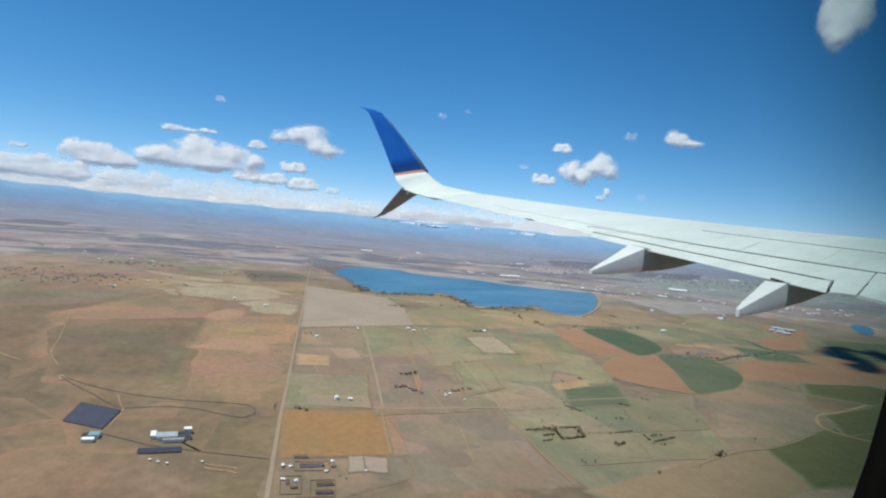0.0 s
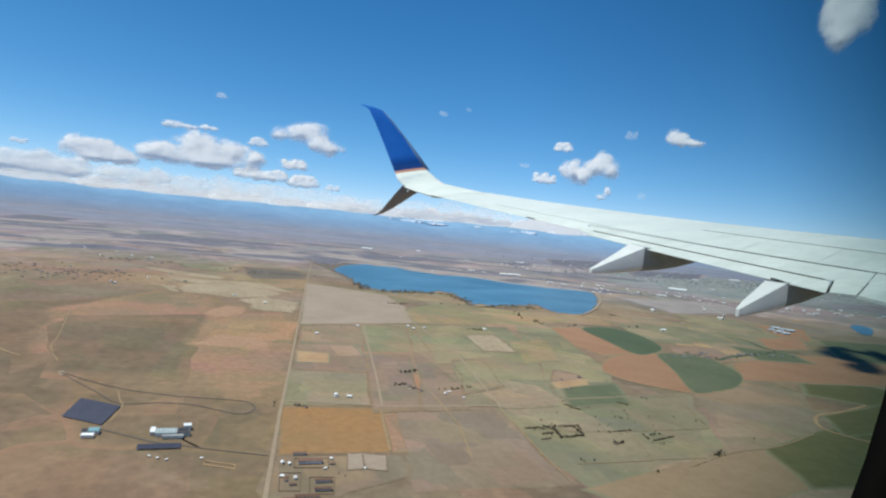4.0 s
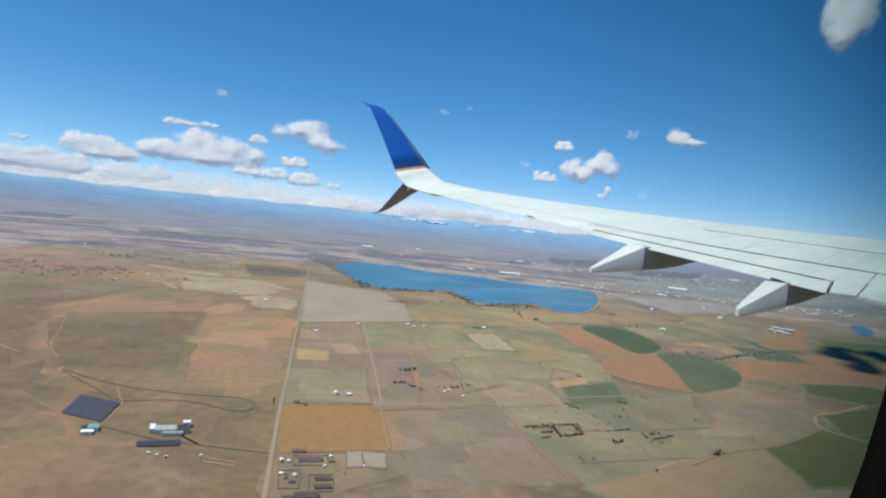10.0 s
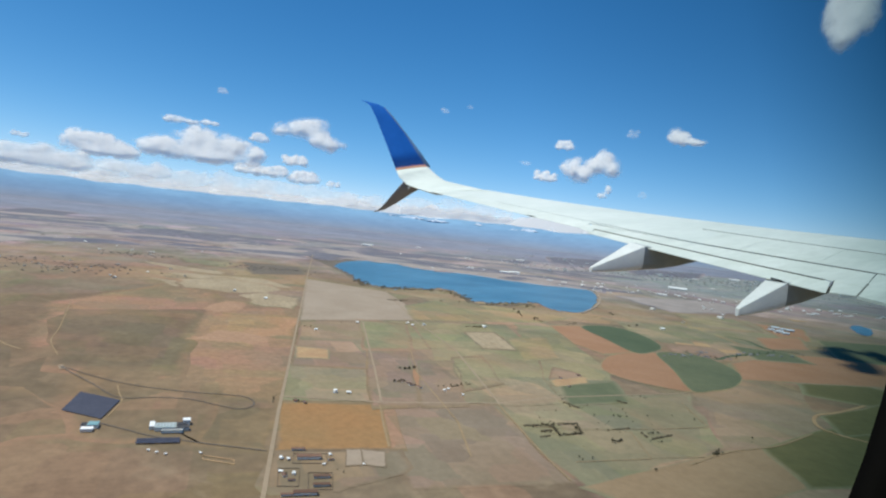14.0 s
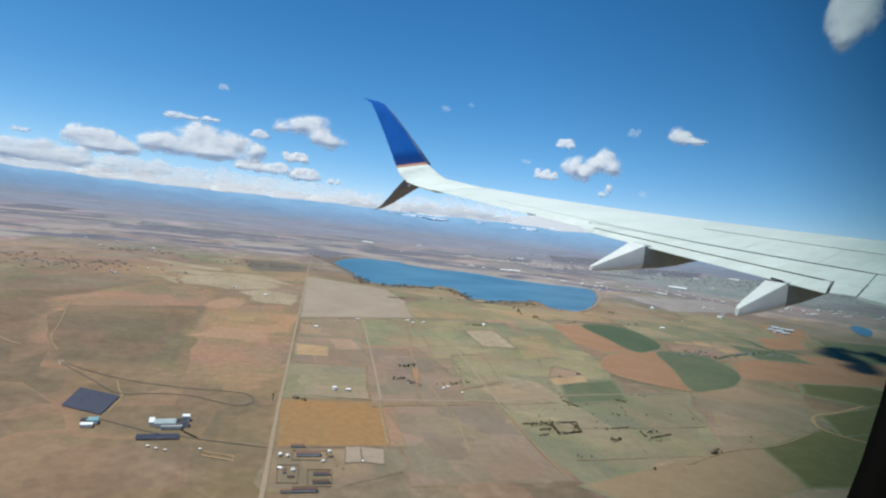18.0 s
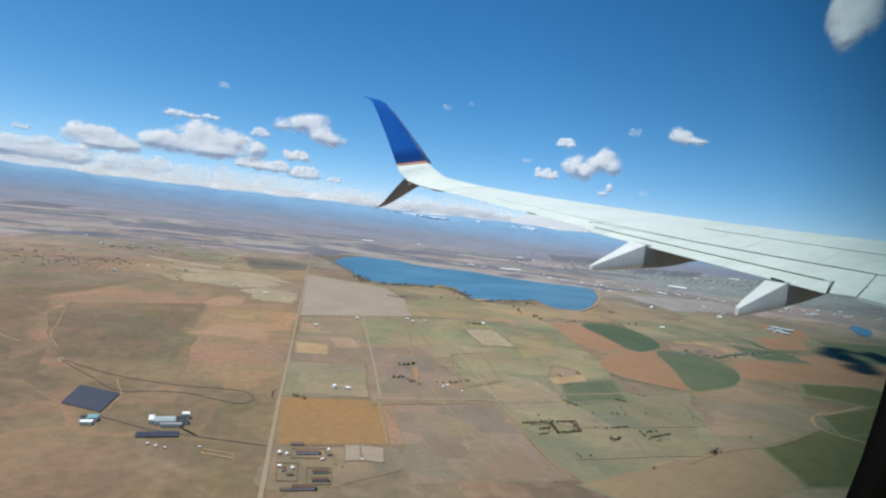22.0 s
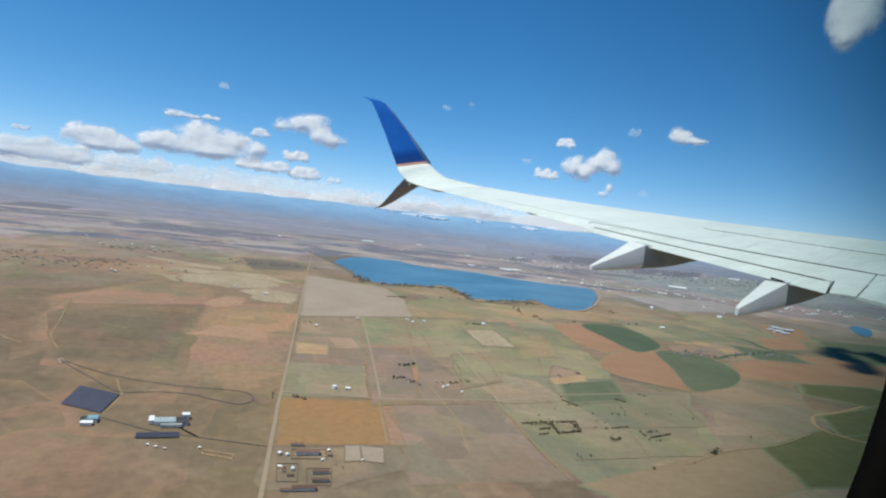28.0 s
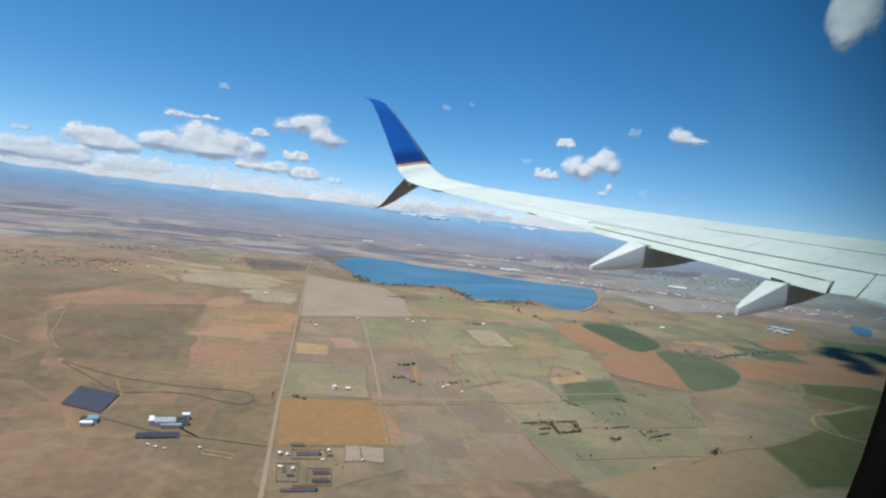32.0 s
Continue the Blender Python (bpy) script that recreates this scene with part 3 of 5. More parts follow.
flat("pale_strip", [(-49.7, 433.2), (-25.4, 417.8), (-1.1, 399.7), (-2.4, 385.0), (-27.3, 397.0)], STRAW, 0.08, "pale bare strip on the prairie", rough=2)
flat("pale_strip", [(-34.4, 341.7), (-6.4, 328.4), (4.4, 307.0), (-19.0, 312.1)], STRAW, 0.075, "pale dry grass strip", rough=4, blend=8)
flat("pale_strip", [(-28.9, 375.2), (21.6, 372.7), (34.9, 339.0), (-3.8, 342.5)], STRAW, 0.08, "pale dry grass strip", rough=3)
flat("pale_strip", [(8.9, 291.7), (20.7, 311.7), (34.2, 295.4), (29.0, 263.5), (18.2, 265.8)], STRAW, 0.085, "pale dry grass strip by the straight road", rough=6, blend=2.2)
flat("pale_strip", [(-21.7, 343.1), (1.4, 364.3), (23.7, 339.3), (20.7, 311.7), (1.8, 304.3), (-16.4, 311.9)], STRAW, 0.09, "broad pale dry grass strip", rough=8, blend=2.2)
flat("bare_patch", [(-6.3, 250.7), (2.0, 274.2), (9.0, 270.3), (6.4, 250.9), (-1.9, 241.2)], SCAR, 0.09, "pale red scar in dry pasture", rough=2, blend=8)
flat("green_strip", [(-29.4, 484.1), (10.7, 468.0), (-1.2, 434.7), (-23.7, 449.7)], GREEN, 0.07, "dull green strip on the plain", rough=2)
flat("scrub_woodland", [(15.3, 487.5), (53.9, 482.5), (53.0, 421.5), (18.0, 403.4)], MARSH, 0.08, "dark scrub beyond the pale strips", rough=5, blend=14)
flat("lake_marsh", [(79.6, 633.9), (121.2, 665.1), (143.3, 633.3), (86.1, 397.4), (87.1, 490.9)], MARSH, 0.07, "dark marsh at the head of the lake", rough=3, blend=0.6)
flat("far_shore", [(123.8, 888.5), (234.4, 847.9), (306.0, 615.8), (386.6, 554.0), (326.0, 467.0), (256.2, 515.4), (169.8, 637.4), (118.5, 706.4)], CLEAR, 0.06, "pale dry bank beyond the lake", rough=4)
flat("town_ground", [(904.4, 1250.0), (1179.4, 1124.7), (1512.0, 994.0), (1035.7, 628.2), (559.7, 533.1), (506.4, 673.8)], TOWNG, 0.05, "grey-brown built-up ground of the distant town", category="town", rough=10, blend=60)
flat("hayfield", [(329.8, 438.4), (445.0, 451.0), (430.8, 379.9), (310.3, 346.3)], CLEAR, 0.06, "tan hayfield before the town", rough=4)
flat("hayfield", [(429.8, 357.3), (420.0, 339.1), (438.3, 339.1), (429.6, 352.0)], SAND, 0.1, "orange bare strip near white sheds", rough=2)
flat("farmyard", [(11.6, 101.7), (22.0, 100.5), (31.8, 100.3), (30.9, 92.6), (19.0, 86.5), (9.3, 87.6)], MAUVE, 0.1, "bare brown soil round farm buildings", rough=2)
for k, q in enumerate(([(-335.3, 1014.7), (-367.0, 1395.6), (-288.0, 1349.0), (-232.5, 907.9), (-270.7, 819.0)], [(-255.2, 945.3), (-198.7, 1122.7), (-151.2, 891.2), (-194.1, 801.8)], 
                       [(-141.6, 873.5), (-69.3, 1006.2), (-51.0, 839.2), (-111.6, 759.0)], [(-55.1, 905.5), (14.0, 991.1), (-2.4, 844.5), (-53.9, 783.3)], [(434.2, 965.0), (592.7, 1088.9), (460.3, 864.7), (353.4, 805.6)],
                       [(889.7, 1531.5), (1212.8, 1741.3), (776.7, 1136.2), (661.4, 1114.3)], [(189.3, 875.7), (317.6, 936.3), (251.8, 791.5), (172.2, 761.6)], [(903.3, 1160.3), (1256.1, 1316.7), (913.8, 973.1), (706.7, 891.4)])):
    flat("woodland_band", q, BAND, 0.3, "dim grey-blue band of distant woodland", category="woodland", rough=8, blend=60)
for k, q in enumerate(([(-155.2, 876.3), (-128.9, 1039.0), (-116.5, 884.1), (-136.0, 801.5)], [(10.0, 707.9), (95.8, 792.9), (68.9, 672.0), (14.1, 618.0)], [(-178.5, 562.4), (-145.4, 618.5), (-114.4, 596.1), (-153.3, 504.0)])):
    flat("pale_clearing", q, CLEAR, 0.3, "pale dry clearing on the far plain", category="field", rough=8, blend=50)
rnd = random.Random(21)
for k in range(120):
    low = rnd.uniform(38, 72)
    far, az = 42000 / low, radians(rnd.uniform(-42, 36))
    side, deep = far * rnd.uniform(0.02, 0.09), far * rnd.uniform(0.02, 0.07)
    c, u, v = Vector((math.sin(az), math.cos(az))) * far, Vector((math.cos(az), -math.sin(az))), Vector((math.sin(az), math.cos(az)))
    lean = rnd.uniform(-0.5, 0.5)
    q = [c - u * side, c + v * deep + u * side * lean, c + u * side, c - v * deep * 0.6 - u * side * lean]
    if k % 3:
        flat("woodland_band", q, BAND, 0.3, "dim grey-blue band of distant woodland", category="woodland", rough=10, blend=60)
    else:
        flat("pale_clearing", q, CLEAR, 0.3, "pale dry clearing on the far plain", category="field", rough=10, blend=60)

# plots between the section roads
flat("grass_plot", [(71.2, 174.0), (82.1, 177.8), (74.8, 147.7), (62.0, 141.6)], GREEN, 0.1, "green pasture plot beside a farm lane", rough=1.2, blend=6)
flat("fallow_plot", [(57.7, 167.6), (68.5, 168.7), (56.7, 128.6), (46.2, 128.5)], MAUVE, 0.1, "brown fallow plot by the cross road", rough=1.2, blend=6)
flat("crop_plot", [(93.2, 144.6), (112.3, 148.7), (104.1, 130.5), (85.2, 127.8)], CROP2, 0.1, "dull green crop plot among pasture", rough=1.2, blend=14)
flat("olive_plot", [(111.4, 214.1), (129.2, 217.5), (113.3, 181.6), (98.0, 177.0)], OLIVE, 0.1, "olive dry grass plot", rough=1.2, blend=6)
flat("pasture_plot", [(70.1, 140.1), (88.4, 150.4), (82.8, 130.3), (66.8, 128.6)], GREENGREY, 0.1, "grey-green pasture plot", rough=1.2, blend=6)
flat("brown_plot", [(192.2, 216.8), (210.0, 210.1), (201.5, 188.8), (168.6, 178.9)], MAUVE, 0.1, "brown creek bottom with bluffs", rough=1.2, blend=6)
flat("green_plot", [(233.2, 219.4), (251.9, 205.8), (242.3, 186.4), (218.4, 190.7)], CROP2, 0.1, "green irrigated strip along the creek", rough=1.2, blend=6)
flat("red_plot", [(280.2, 246.3), (317.7, 253.4), (282.7, 218.3), (254.9, 216.8)], RED, 0.1, "reddish bare field beside greenhouses", rough=1.2, blend=14)
flat("pasture_plot", [(213.1, 275.0), (254.9, 273.9), (237.2, 238.1), (191.8, 229.4)], GREENGREY, 0.1, "grey-green pasture below the dam", rough=1.2, blend=6)
flat("grass_plot", [(305.3, 336.8), (341.2, 323.9), (308.3, 274.4), (262.2, 275.6)], GREEN, 0.1, "dull green meadow before the town", rough=1.2, blend=6)
flat("fallow_plot", [(45.6, 186.5), (59.0, 188.6), (44.4, 130.0), (34.5, 128.4)], MAUVE, 0.1, "brown fallow plot by the farmstead", rough=1.2, blend=6)
flat("grass_plot", [(54.5, 237.4), (71.1, 233.2), (60.8, 190.0), (45.8, 187.7)], GREEN, 0.1, "green pasture plot by a lane", rough=1.2, blend=6)
flat("farmyard", [(93.6, 150.7), (106.8, 154.4), (103.6, 148.3), (91.3, 144.6)], SAND, 0.13, "pale bare farmyard among pasture", rough=1, blend=3)
# centre-pivot fields
flat("pivot_crop", smooth_line([(170.8, 253.7), (190.7, 260.0), (195.8, 246.0), (188.8, 221.8), (180.4, 207.6), (168.1, 198.4), (157.6, 196.0), (163.1, 222.2)], 5, True), CROP, 0.13, "dark green irrigated half-circle crop", rough=0, steps=1, blend=1.0)
flat("pivot_soil", smooth_line([(122.8, 167.9), (138.5, 186.0), (156.7, 194.8), (167.4, 194.2), (153.2, 168.8), (137.4, 142.4), (128.6, 145.1), (121.6, 155.0)], 5, True), RED, 0.12, "red soil part of an irrigated circle", rough=0, steps=1, blend=1.0)
flat("pivot_crop", smooth_line([(168.7, 195.4), (182.2, 196.1), (188.2, 186.9), (182.2, 169.5), (171.9, 156.4), (157.4, 146.1), (145.6, 142.0), (137.1, 141.8), (152.4, 167.2)], 5, True), CROP2, 0.14, "green irrigated sector of a crop circle", rough=0, steps=1, blend=1.0)


# ---- lake ----
def inside(p, ring):
    """True where the point lies inside the closed outline."""
    hit = False
    for (ax, ay), (bx, by) in zip(ring, list(ring[1:]) + [ring[0]]):
        if (ay > p[1]) != (by > p[1]) and p[0] < ax + (p[1] - ay) / (by - ay) * (bx - ax):
            hit = not hit
    return hit


def lake(name, pts, z, label, rough=2.0):
    line = smooth_line(pts, 28, True)
    bm = bmesh.new()
    vs = []
    for i, p in enumerate(line):
        w = (noise.noise((p.x * 0.05, p.y * 0.05, 7)) * 1.3 + 0.7 * noise.noise((p.x * 0.17, p.y * 0.17, 2)) + 0.5 * noise.noise((p.x * 0.45, p.y * 0.45, 5))) * rough
        w *= 1.0 if p.x < 195 or rough < 2 else 0.25
        vs.append(bm.verts.new((p.x + w, p.y + w * 3.0, z)))
    bm.faces.new(vs)
    bmesh.ops.triangulate(bm, faces=bm.faces)
    ob = part(name, bm, WATER)
    for poly in ob.data.polygons:
        if poly.normal.z < 0:
            poly.flip()
    return tagged(ob, label, "lake", kind="structure")


LAKE = [(97.4, 548.6), (135.2, 625.2), (170.6, 616.6), (189.2, 556.9), (231.1, 555.0), (256.2, 515.4), (281.1, 493.5), (307.8, 486.6), (320.7, 468.4), (276.4, 395.0), (232.3, 336.9), (204.0, 309.3), (190.4, 319.8), (192.7, 349.1), (164.7, 330.7), (145.1, 329.9), (148.7, 364.5), (148.1, 390.6), (123.3, 386.8), (97.2, 378.6), (87.0, 398.0), (90.9, 457.2)]
lake("water", LAKE, 0.16, "long blue reservoir under a clear sky", 4.2)
lake("water", [(468.5, 329.6), (485.2, 331.2), (461.2, 307.2), (418.6, 279.9), (423.0, 290.6)], 0.16, "small blue pond near white sheds", 1.0)
strip("dam", [(326.9, 483.9), (319.9, 460.1), (280.1, 396.5), (238.1, 341.4), (204.6, 305.4)], 1.6, PALE, 0.50, "pale earth dam at the end of the reservoir", "dam", True, height=0.35)
strip("beach", [(200.2, 300.0), (208.8, 298.6), (213.4, 296.1)], 4.0, SAND, 0.60, "pale sandy strip below the dam", "beach")
strip("shore_scrub", [(84.6, 386.8), (94.6, 368.4), (119.8, 375.9), (144.5, 376.7), (143.4, 351.3), (140.3, 319.0), (159.1, 319.5), (185.7, 336.5)], 3.0, MARSH, 0.60, "dark scrub along the lake shore", "scrub", True)

# ---- roads and tracks ----
strip("road", [(100.0, 732.0), (50.7, 391.7), (27.4, 225.1), (18.0, 158.0), (12.8, 121.7), (8.5, 88.6), (6.4, 73.3)], 0.72, ROAD, 0.22, "straight grey section road crossing the fields")
strip("road", [(14.0, 133.6), (36.1, 129.2), (65.1, 128.4), (83.5, 133.6), (133.5, 138.7)], 0.7, ROAD, 0.2, "pale gravel cross road between fields")
strip("dirt_track", [(64.9, 127.9), (61.9, 109.9), (59.6, 95.0), (58.7, 85.4)], 0.42, TRACKDIRT, 0.21, "dirt track along a field edge")
strip("dirt_track", [(35.3, 127.1), (32.9, 114.4), (31.0, 102.5)], 0.45, TRACKDIRT, 0.23, "yellow dirt track along the orange field")
strip("dirt_track", [(54.7, 235.8), (41.8, 159.9), (36.3, 130.0)], 0.6, ROAD, 0.21, "pale track between fields")
strip("dirt_track", [(63.5, 201.2), (52.9, 154.6), (50.9, 131.0), (49.6, 115.5), (45.0, 97.2)], 0.36, TRACKDIRT, 0.21, "dirt track past a farmstead")
strip("dirt_track", [(93.8, 351.5), (80.1, 246.6), (77.2, 189.6), (65.6, 129.2)], 0.6, ROAD, 0.19, "pale track between pastures")
strip("dirt_track", [(30.7, 234.3), (80.6, 248.1), (124.6, 246.9), (150.9, 250.4)], 0.6, ROAD, 0.19, "pale lane past distant farms")
strip("dirt_track", [(190.6, 126.2), (169.9, 120.0), (160.1, 118.2), (153.1, 114.1), (147.6, 107.8), (148.2, 101.3), (153.3, 94.4)], 0.95, SAND, 0.24, "sandy track looping round a green field", curve=True)
strip("dirt_track", [(88.0, 89.5), (104.2, 95.1), (119.9, 97.3), (139.7, 104.1)], 0.48, TRACKDIRT, 0.2, "faint sandy track between fields", curve=True)
strip("dirt_track", [(75.4, 109.5), (92.3, 109.3), (112.2, 109.6)], 0.28, TRACKDIRT, 0.2, "pale lane between small holdings")
strip("dirt_track", [(88.3, 108.0), (82.1, 93.4), (94.9, 92.8)], 0.28, TRACKDIRT, 0.2, "pale lane between small holdings")
strip("dirt_track", [(121.5, 129.0), (112.2, 109.6)], 0.28, TRACKDIRT, 0.2, "pale lane between small holdings")
strip("dirt_track", [(64.4, 92.9), (81.8, 93.0)], 0.28, TRACKDIRT, 0.2, "pale lane between small holdings")
strip("dirt_track", [(63.6, 113.3), (68.1, 111.7), (75.4, 109.5)], 0.28, TRACKDIRT, 0.2, "pale lane between small holdings")
strip("dirt_track", [(-51.8, 250.5), (-44.1, 202.4), (-41.6, 182.8), (-36.4, 167.2)], 0.36, TRACKDIRT, 0.15, "faint dirt track on dry pasture", curve=True)
strip("dirt_track", [(-61.8, 194.0), (-50.7, 177.8), (-45.5, 172.1)], 0.72, TRACKDIRT, 0.15, "faint dirt track on dry pasture", curve=True)
strip("dirt_track", [(-19.1, 140.8), (-17.8, 134.6), (-16.6, 129.7), (-17.4, 120.6)], 0.30, TRACKDIRT, 0.15, "dirt track beside the solar array", curve=True)
strip("access_road", [(-18.7, 117.3), (-13.2, 113.1), (-9.4, 110.2), (-3.9, 107.6), (2.5, 104.9), (9.5, 102.1)], 0.36, ASPHALT, 0.2, "dark paved access road past the plant", curve=True)
strip("test_track", [(-32.8, 155.8), (-25.7, 148.4), (-17.6, 141.9), (-10.4, 138.3), (-4.3, 136.0), (2.2, 134.5), (6.5, 132.9), (8.3, 129.7), (7.9, 126.3), (5.3, 124.5), (1.2, 127.0), (-4.0, 130.8), (-10.3, 132.2), (-17.6, 132.1), (-23.7, 141.2), (-30.8, 151.9)], 0.34, ASPHALT, 0.2, "dark asphalt hairpin test track on dry grass", "track", True, True)
flat("concrete_pad", [(-33.8, 156.7), (-33.0, 157.3), (-32.0, 154.3), (-32.7, 153.2)], ROAD, 0.16, "pale pad at the end of the test track", category="yard", rough=0.1, blend=0.6)
strip("field_fence_track", [(-0.6, 101.0), (4.2, 98.7), (4.3, 96.9), (-0.4, 99.3)], 0.35, SAND, 0.2, "pale rectangular gravel border", "track", False, True)
strip("creek", [(187.3, 200.9), (186.9, 191.7), (192.2, 187.4), (204.3, 193.7), (224.5, 200.4), (249.2, 208.1)], 2.2, CROP, 0.16, "dark green creek line with brush", "creek", True)
strip("creek", [(255.5, 246.3), (259.7, 235.5), (251.1, 214.4), (263.3, 207.6)], 2.5, CROP, 0.16, "green winding creek line", "creek", True)
strip("highway", [(1366.4, 1365.7), (1633.1, 1341.7), (2429.4, 1580.9)], 3.0, ROAD, 0.2, "pale distant highway", "road", True)


# ---- the airliner: wing, flaps, fairings, winglet ----
def wing_point(y, f, lift=0.0):
    """Upper surface at span y, at the fraction f of the chord from the trailing edge."""
    xt, xl = 9.07 - 0.27 * y, 14.77 - 0.53 * y
    zt = -0.990 + 0.1288 * y + 0.00036 * y * y
    zl = 0.6216 - 0.02365 * y + 0.00446 * y * y
    ch = xl - xt
    return Vector((xt + ch * f, y, zt + (zl - zt) * f + 0.05 * ch * f * (1 - f) + lift)), ch


wing = tagged(new("aircraft_wing"), "white airliner wing with flaps and a blue winglet", "aircraft wing")
wing.location = EYE


def wing_skin(y0, y1, n=60):
    bm = bmesh.new()
    rings = []
    for i in range(n + 1):
        y = y0 + (y1 - y0) * i / n
        f0 = hinge(y)
        fs = [f0 + (1 - f0) * (1 - math.cos(math.pi * k / 16)) / 2 for k in range(17)]
        up, lo = [], []
        for k, f in enumerate(fs):
            p, ch = wing_point(y, f)
            up.append(bm.verts.new(p))
            if k < 16:
                t = 0.115 * ch * (2.6 * math.sqrt(max(0.0, 1 - f)) * (0.15 + f) * 0.62 + 0.01) * min(1.0, 0.03 + ((f - f0) / 0.45) ** 1.3) + 0.006
                lo.append(bm.verts.new(p - Vector((0, 0, t))))
        rings.append(up + lo[::-1])
    m = len(rings[0])
    for a, b in zip(rings, rings[1:]):
        for k in range(m):
            bm.faces.new((a[k], a[(k + 1) % m], b[(k + 1) % m], b[k]))
    bm.faces.new(rings[0])
    bm.faces.new(rings[-1][::-1])
    return bm


def panel(corners, thick, lift=0.0, n=14, round_aft=True):
    """A thin skin panel between four (span, chord fraction) corners: forward edge a-b, aft edge d-c."""
    (a, b, c, d) = corners
    bm = bmesh.new()
    top, low = [], []
    for i in range(n + 1):
        u = i / n
        rt, rl = [], []
        for k in range(5):
            v = k / 4
            y = (a[0] + (b[0] - a[0]) * u) * (1 - v) + (d[0] + (c[0] - d[0]) * u) * v
            f = (a[1] + (b[1] - a[1]) * u) * (1 - v) + (d[1] + (c[1] - d[1]) * u) * v
            p, ch = wing_point(y, f, lift)
            rt.append(bm.verts.new(p))
            rl.append(bm.verts.new(p - Vector((0, 0, thick * (1 - 0.8 * v)))))
        top.append(rt)
        low.append(rl)
    for i in range(n):
        for k in range(4):
            bm.faces.new((top[i][k], top[i + 1][k], top[i + 1][k + 1], top[i][k + 1]))
            bm.faces.new((low[i][k], low[i][k + 1], low[i + 1][k + 1], low[i + 1][k]))
        bm.faces.new((top[i][0], low[i][0], low[i + 1][0], top[i + 1][0]))
        bm.faces.new((top[i][4], top[i + 1][4], low[i + 1][4], low[i][4]))
    for k in range(4):
        bm.faces.new((top[0][k], top[0][k + 1], low[0][k + 1], low[0][k]))
        bm.faces.new((top[n][k], low[n][k], low[n][k + 1], top[n][k + 1]))
    return bm


def hinge(y):
    """Chord fraction of the flap and aileron hinge line."""
    if y < 5.75:
        return 0.30
    return 0.30 - 0.0245 * (y - 5.75) if y < 10.24 else 0.19 + 0.018 * (y - 10.24)


part("wing_box", wing_skin(0.25, 15.3), SKIN, wing, "white painted upper wing skin", True)
# trailing edge panels, each (span, fraction) corner: forward inboard, forward outboard, aft outboard, aft inboard
part("aileron", panel([(10.32, 0.187), (15.1, 0.274), (15.15, 0.0), (10.11, 0.034)], 0.03, 0.002), FLAPM, wing, "white aileron")
part("trailing_panel", panel([(10.05, 0.145), (10.46, 0.168), (10.08, 0.034), (9.66, 0.002)], 0.03, 0.0), FLAPM, wing, "small white fixed trailing panel")
part("main_flap", panel([(5.84, 0.288), (10.26, 0.182), (9.97, 0.092), (5.55, 0.118)], 0.05, -0.003), FLAPM, wing, "white main flap")
part("aft_flap", panel([(5.92, 0.110), (9.93, 0.084), (9.69, -0.011), (5.67, -0.004)], 0.04, -0.012), FLAPM, wing, "white aft flap panel")
part("thrust_gate", panel([(5.552, 0.1165), (5.900, 0.1165), (5.650, 0.004), (5.41, 0.03)], 0.05, -0.004), FLAPM, wing, "white fixed trailing panel")
part("inboard_flap", panel([(0.3, 0.292), (5.832, 0.292), (5.395, 0.03), (0.3, -0.04)], 0.2, -0.003), FLAPM, wing, "white inboard flap")
for y0, y1 in ((3.6, 4.99), (5.0, 6.545), (6.555, 7.605), (7.615, 8.3)):
    part("spoiler", panel([(y0 + 0.35, 0.585), (y1 + 0.35, 0.585), (y1, hinge(y1) + 0.006), (y0, hinge(y0) + 0.006)], 0.03, 0.005), FLAPM, wing, "white spoiler panel")
# dark seals in the panel gaps
part("gap_seal", panel([(4.4, 0.303), (5.72, 0.303), (5.72, 0.291), (4.4, 0.293)], 0.03, 0.001), FAIRD, wing, "grey spoiler gap seal")
part("gap_seal", panel([(5.72, 0.301), (7.26, 0.266), (7.26, 0.259), (5.72, 0.294)], 0.03, 0.001), SEAM, wing, "dark spoiler gap seal")
part("gap_seal", panel([(7.26, 0.265), (10.3, 0.197), (10.3, 0.193), (7.26, 0.260)], 0.03, 0.0045), FAIRD, wing, "dark spoiler gap seal")
part("gap_seal", panel([(5.897, 0.118), (5.909, 0.118), (5.655, 0.0), (5.643, 0.0)], 0.02, 0.002), RUBBER, wing, "black flap end seal")
part("gap_seal", panel([(5.606, 0.16), (5.620, 0.16), (5.404, 0.03), (5.388, 0.03)], 0.02, 0.001), SEAM, wing, "dark inboard flap seal")
part("gap_seal", panel([(6.0, 0.1120), (9.9, 0.0865), (9.9, 0.0820), (6.0, 0.1060)], 0.03, -0.001), SEAM, wing, "thin grey flap joint")
part("panel_seam", panel([(4.0, 0.622), (9.10, 0.594), (9.10, 0.590), (4.0, 0.617)], 0.02, 0.006), SEAM, wing, "dark seam ahead of the spoilers")
part("panel_seam", panel([(8.3, 0.243), (13.2, 0.247), (13.2, 0.243), (8.3, 0.238)], 0.02, 0.003), FAIRD, wing, "faint grey skin seam")
# black strip standing in for the shaded gap between flap and fairing
part("gap_seal", panel([(6.16, 0.005), (6.41, 0.008), (6.36, -0.008), (6.11, -0.011)], 0.02, -0.004), RUBBER, wing, "black strip put in for shade above a flap fairing")
part("hinge_fitting", panel([(11.30, 0.045), (11.54, 0.045), (11.58, 0.028), (11.34, 0.028)], 0.03, 0.004), RUBBER, wing, "dark hinge fitting")


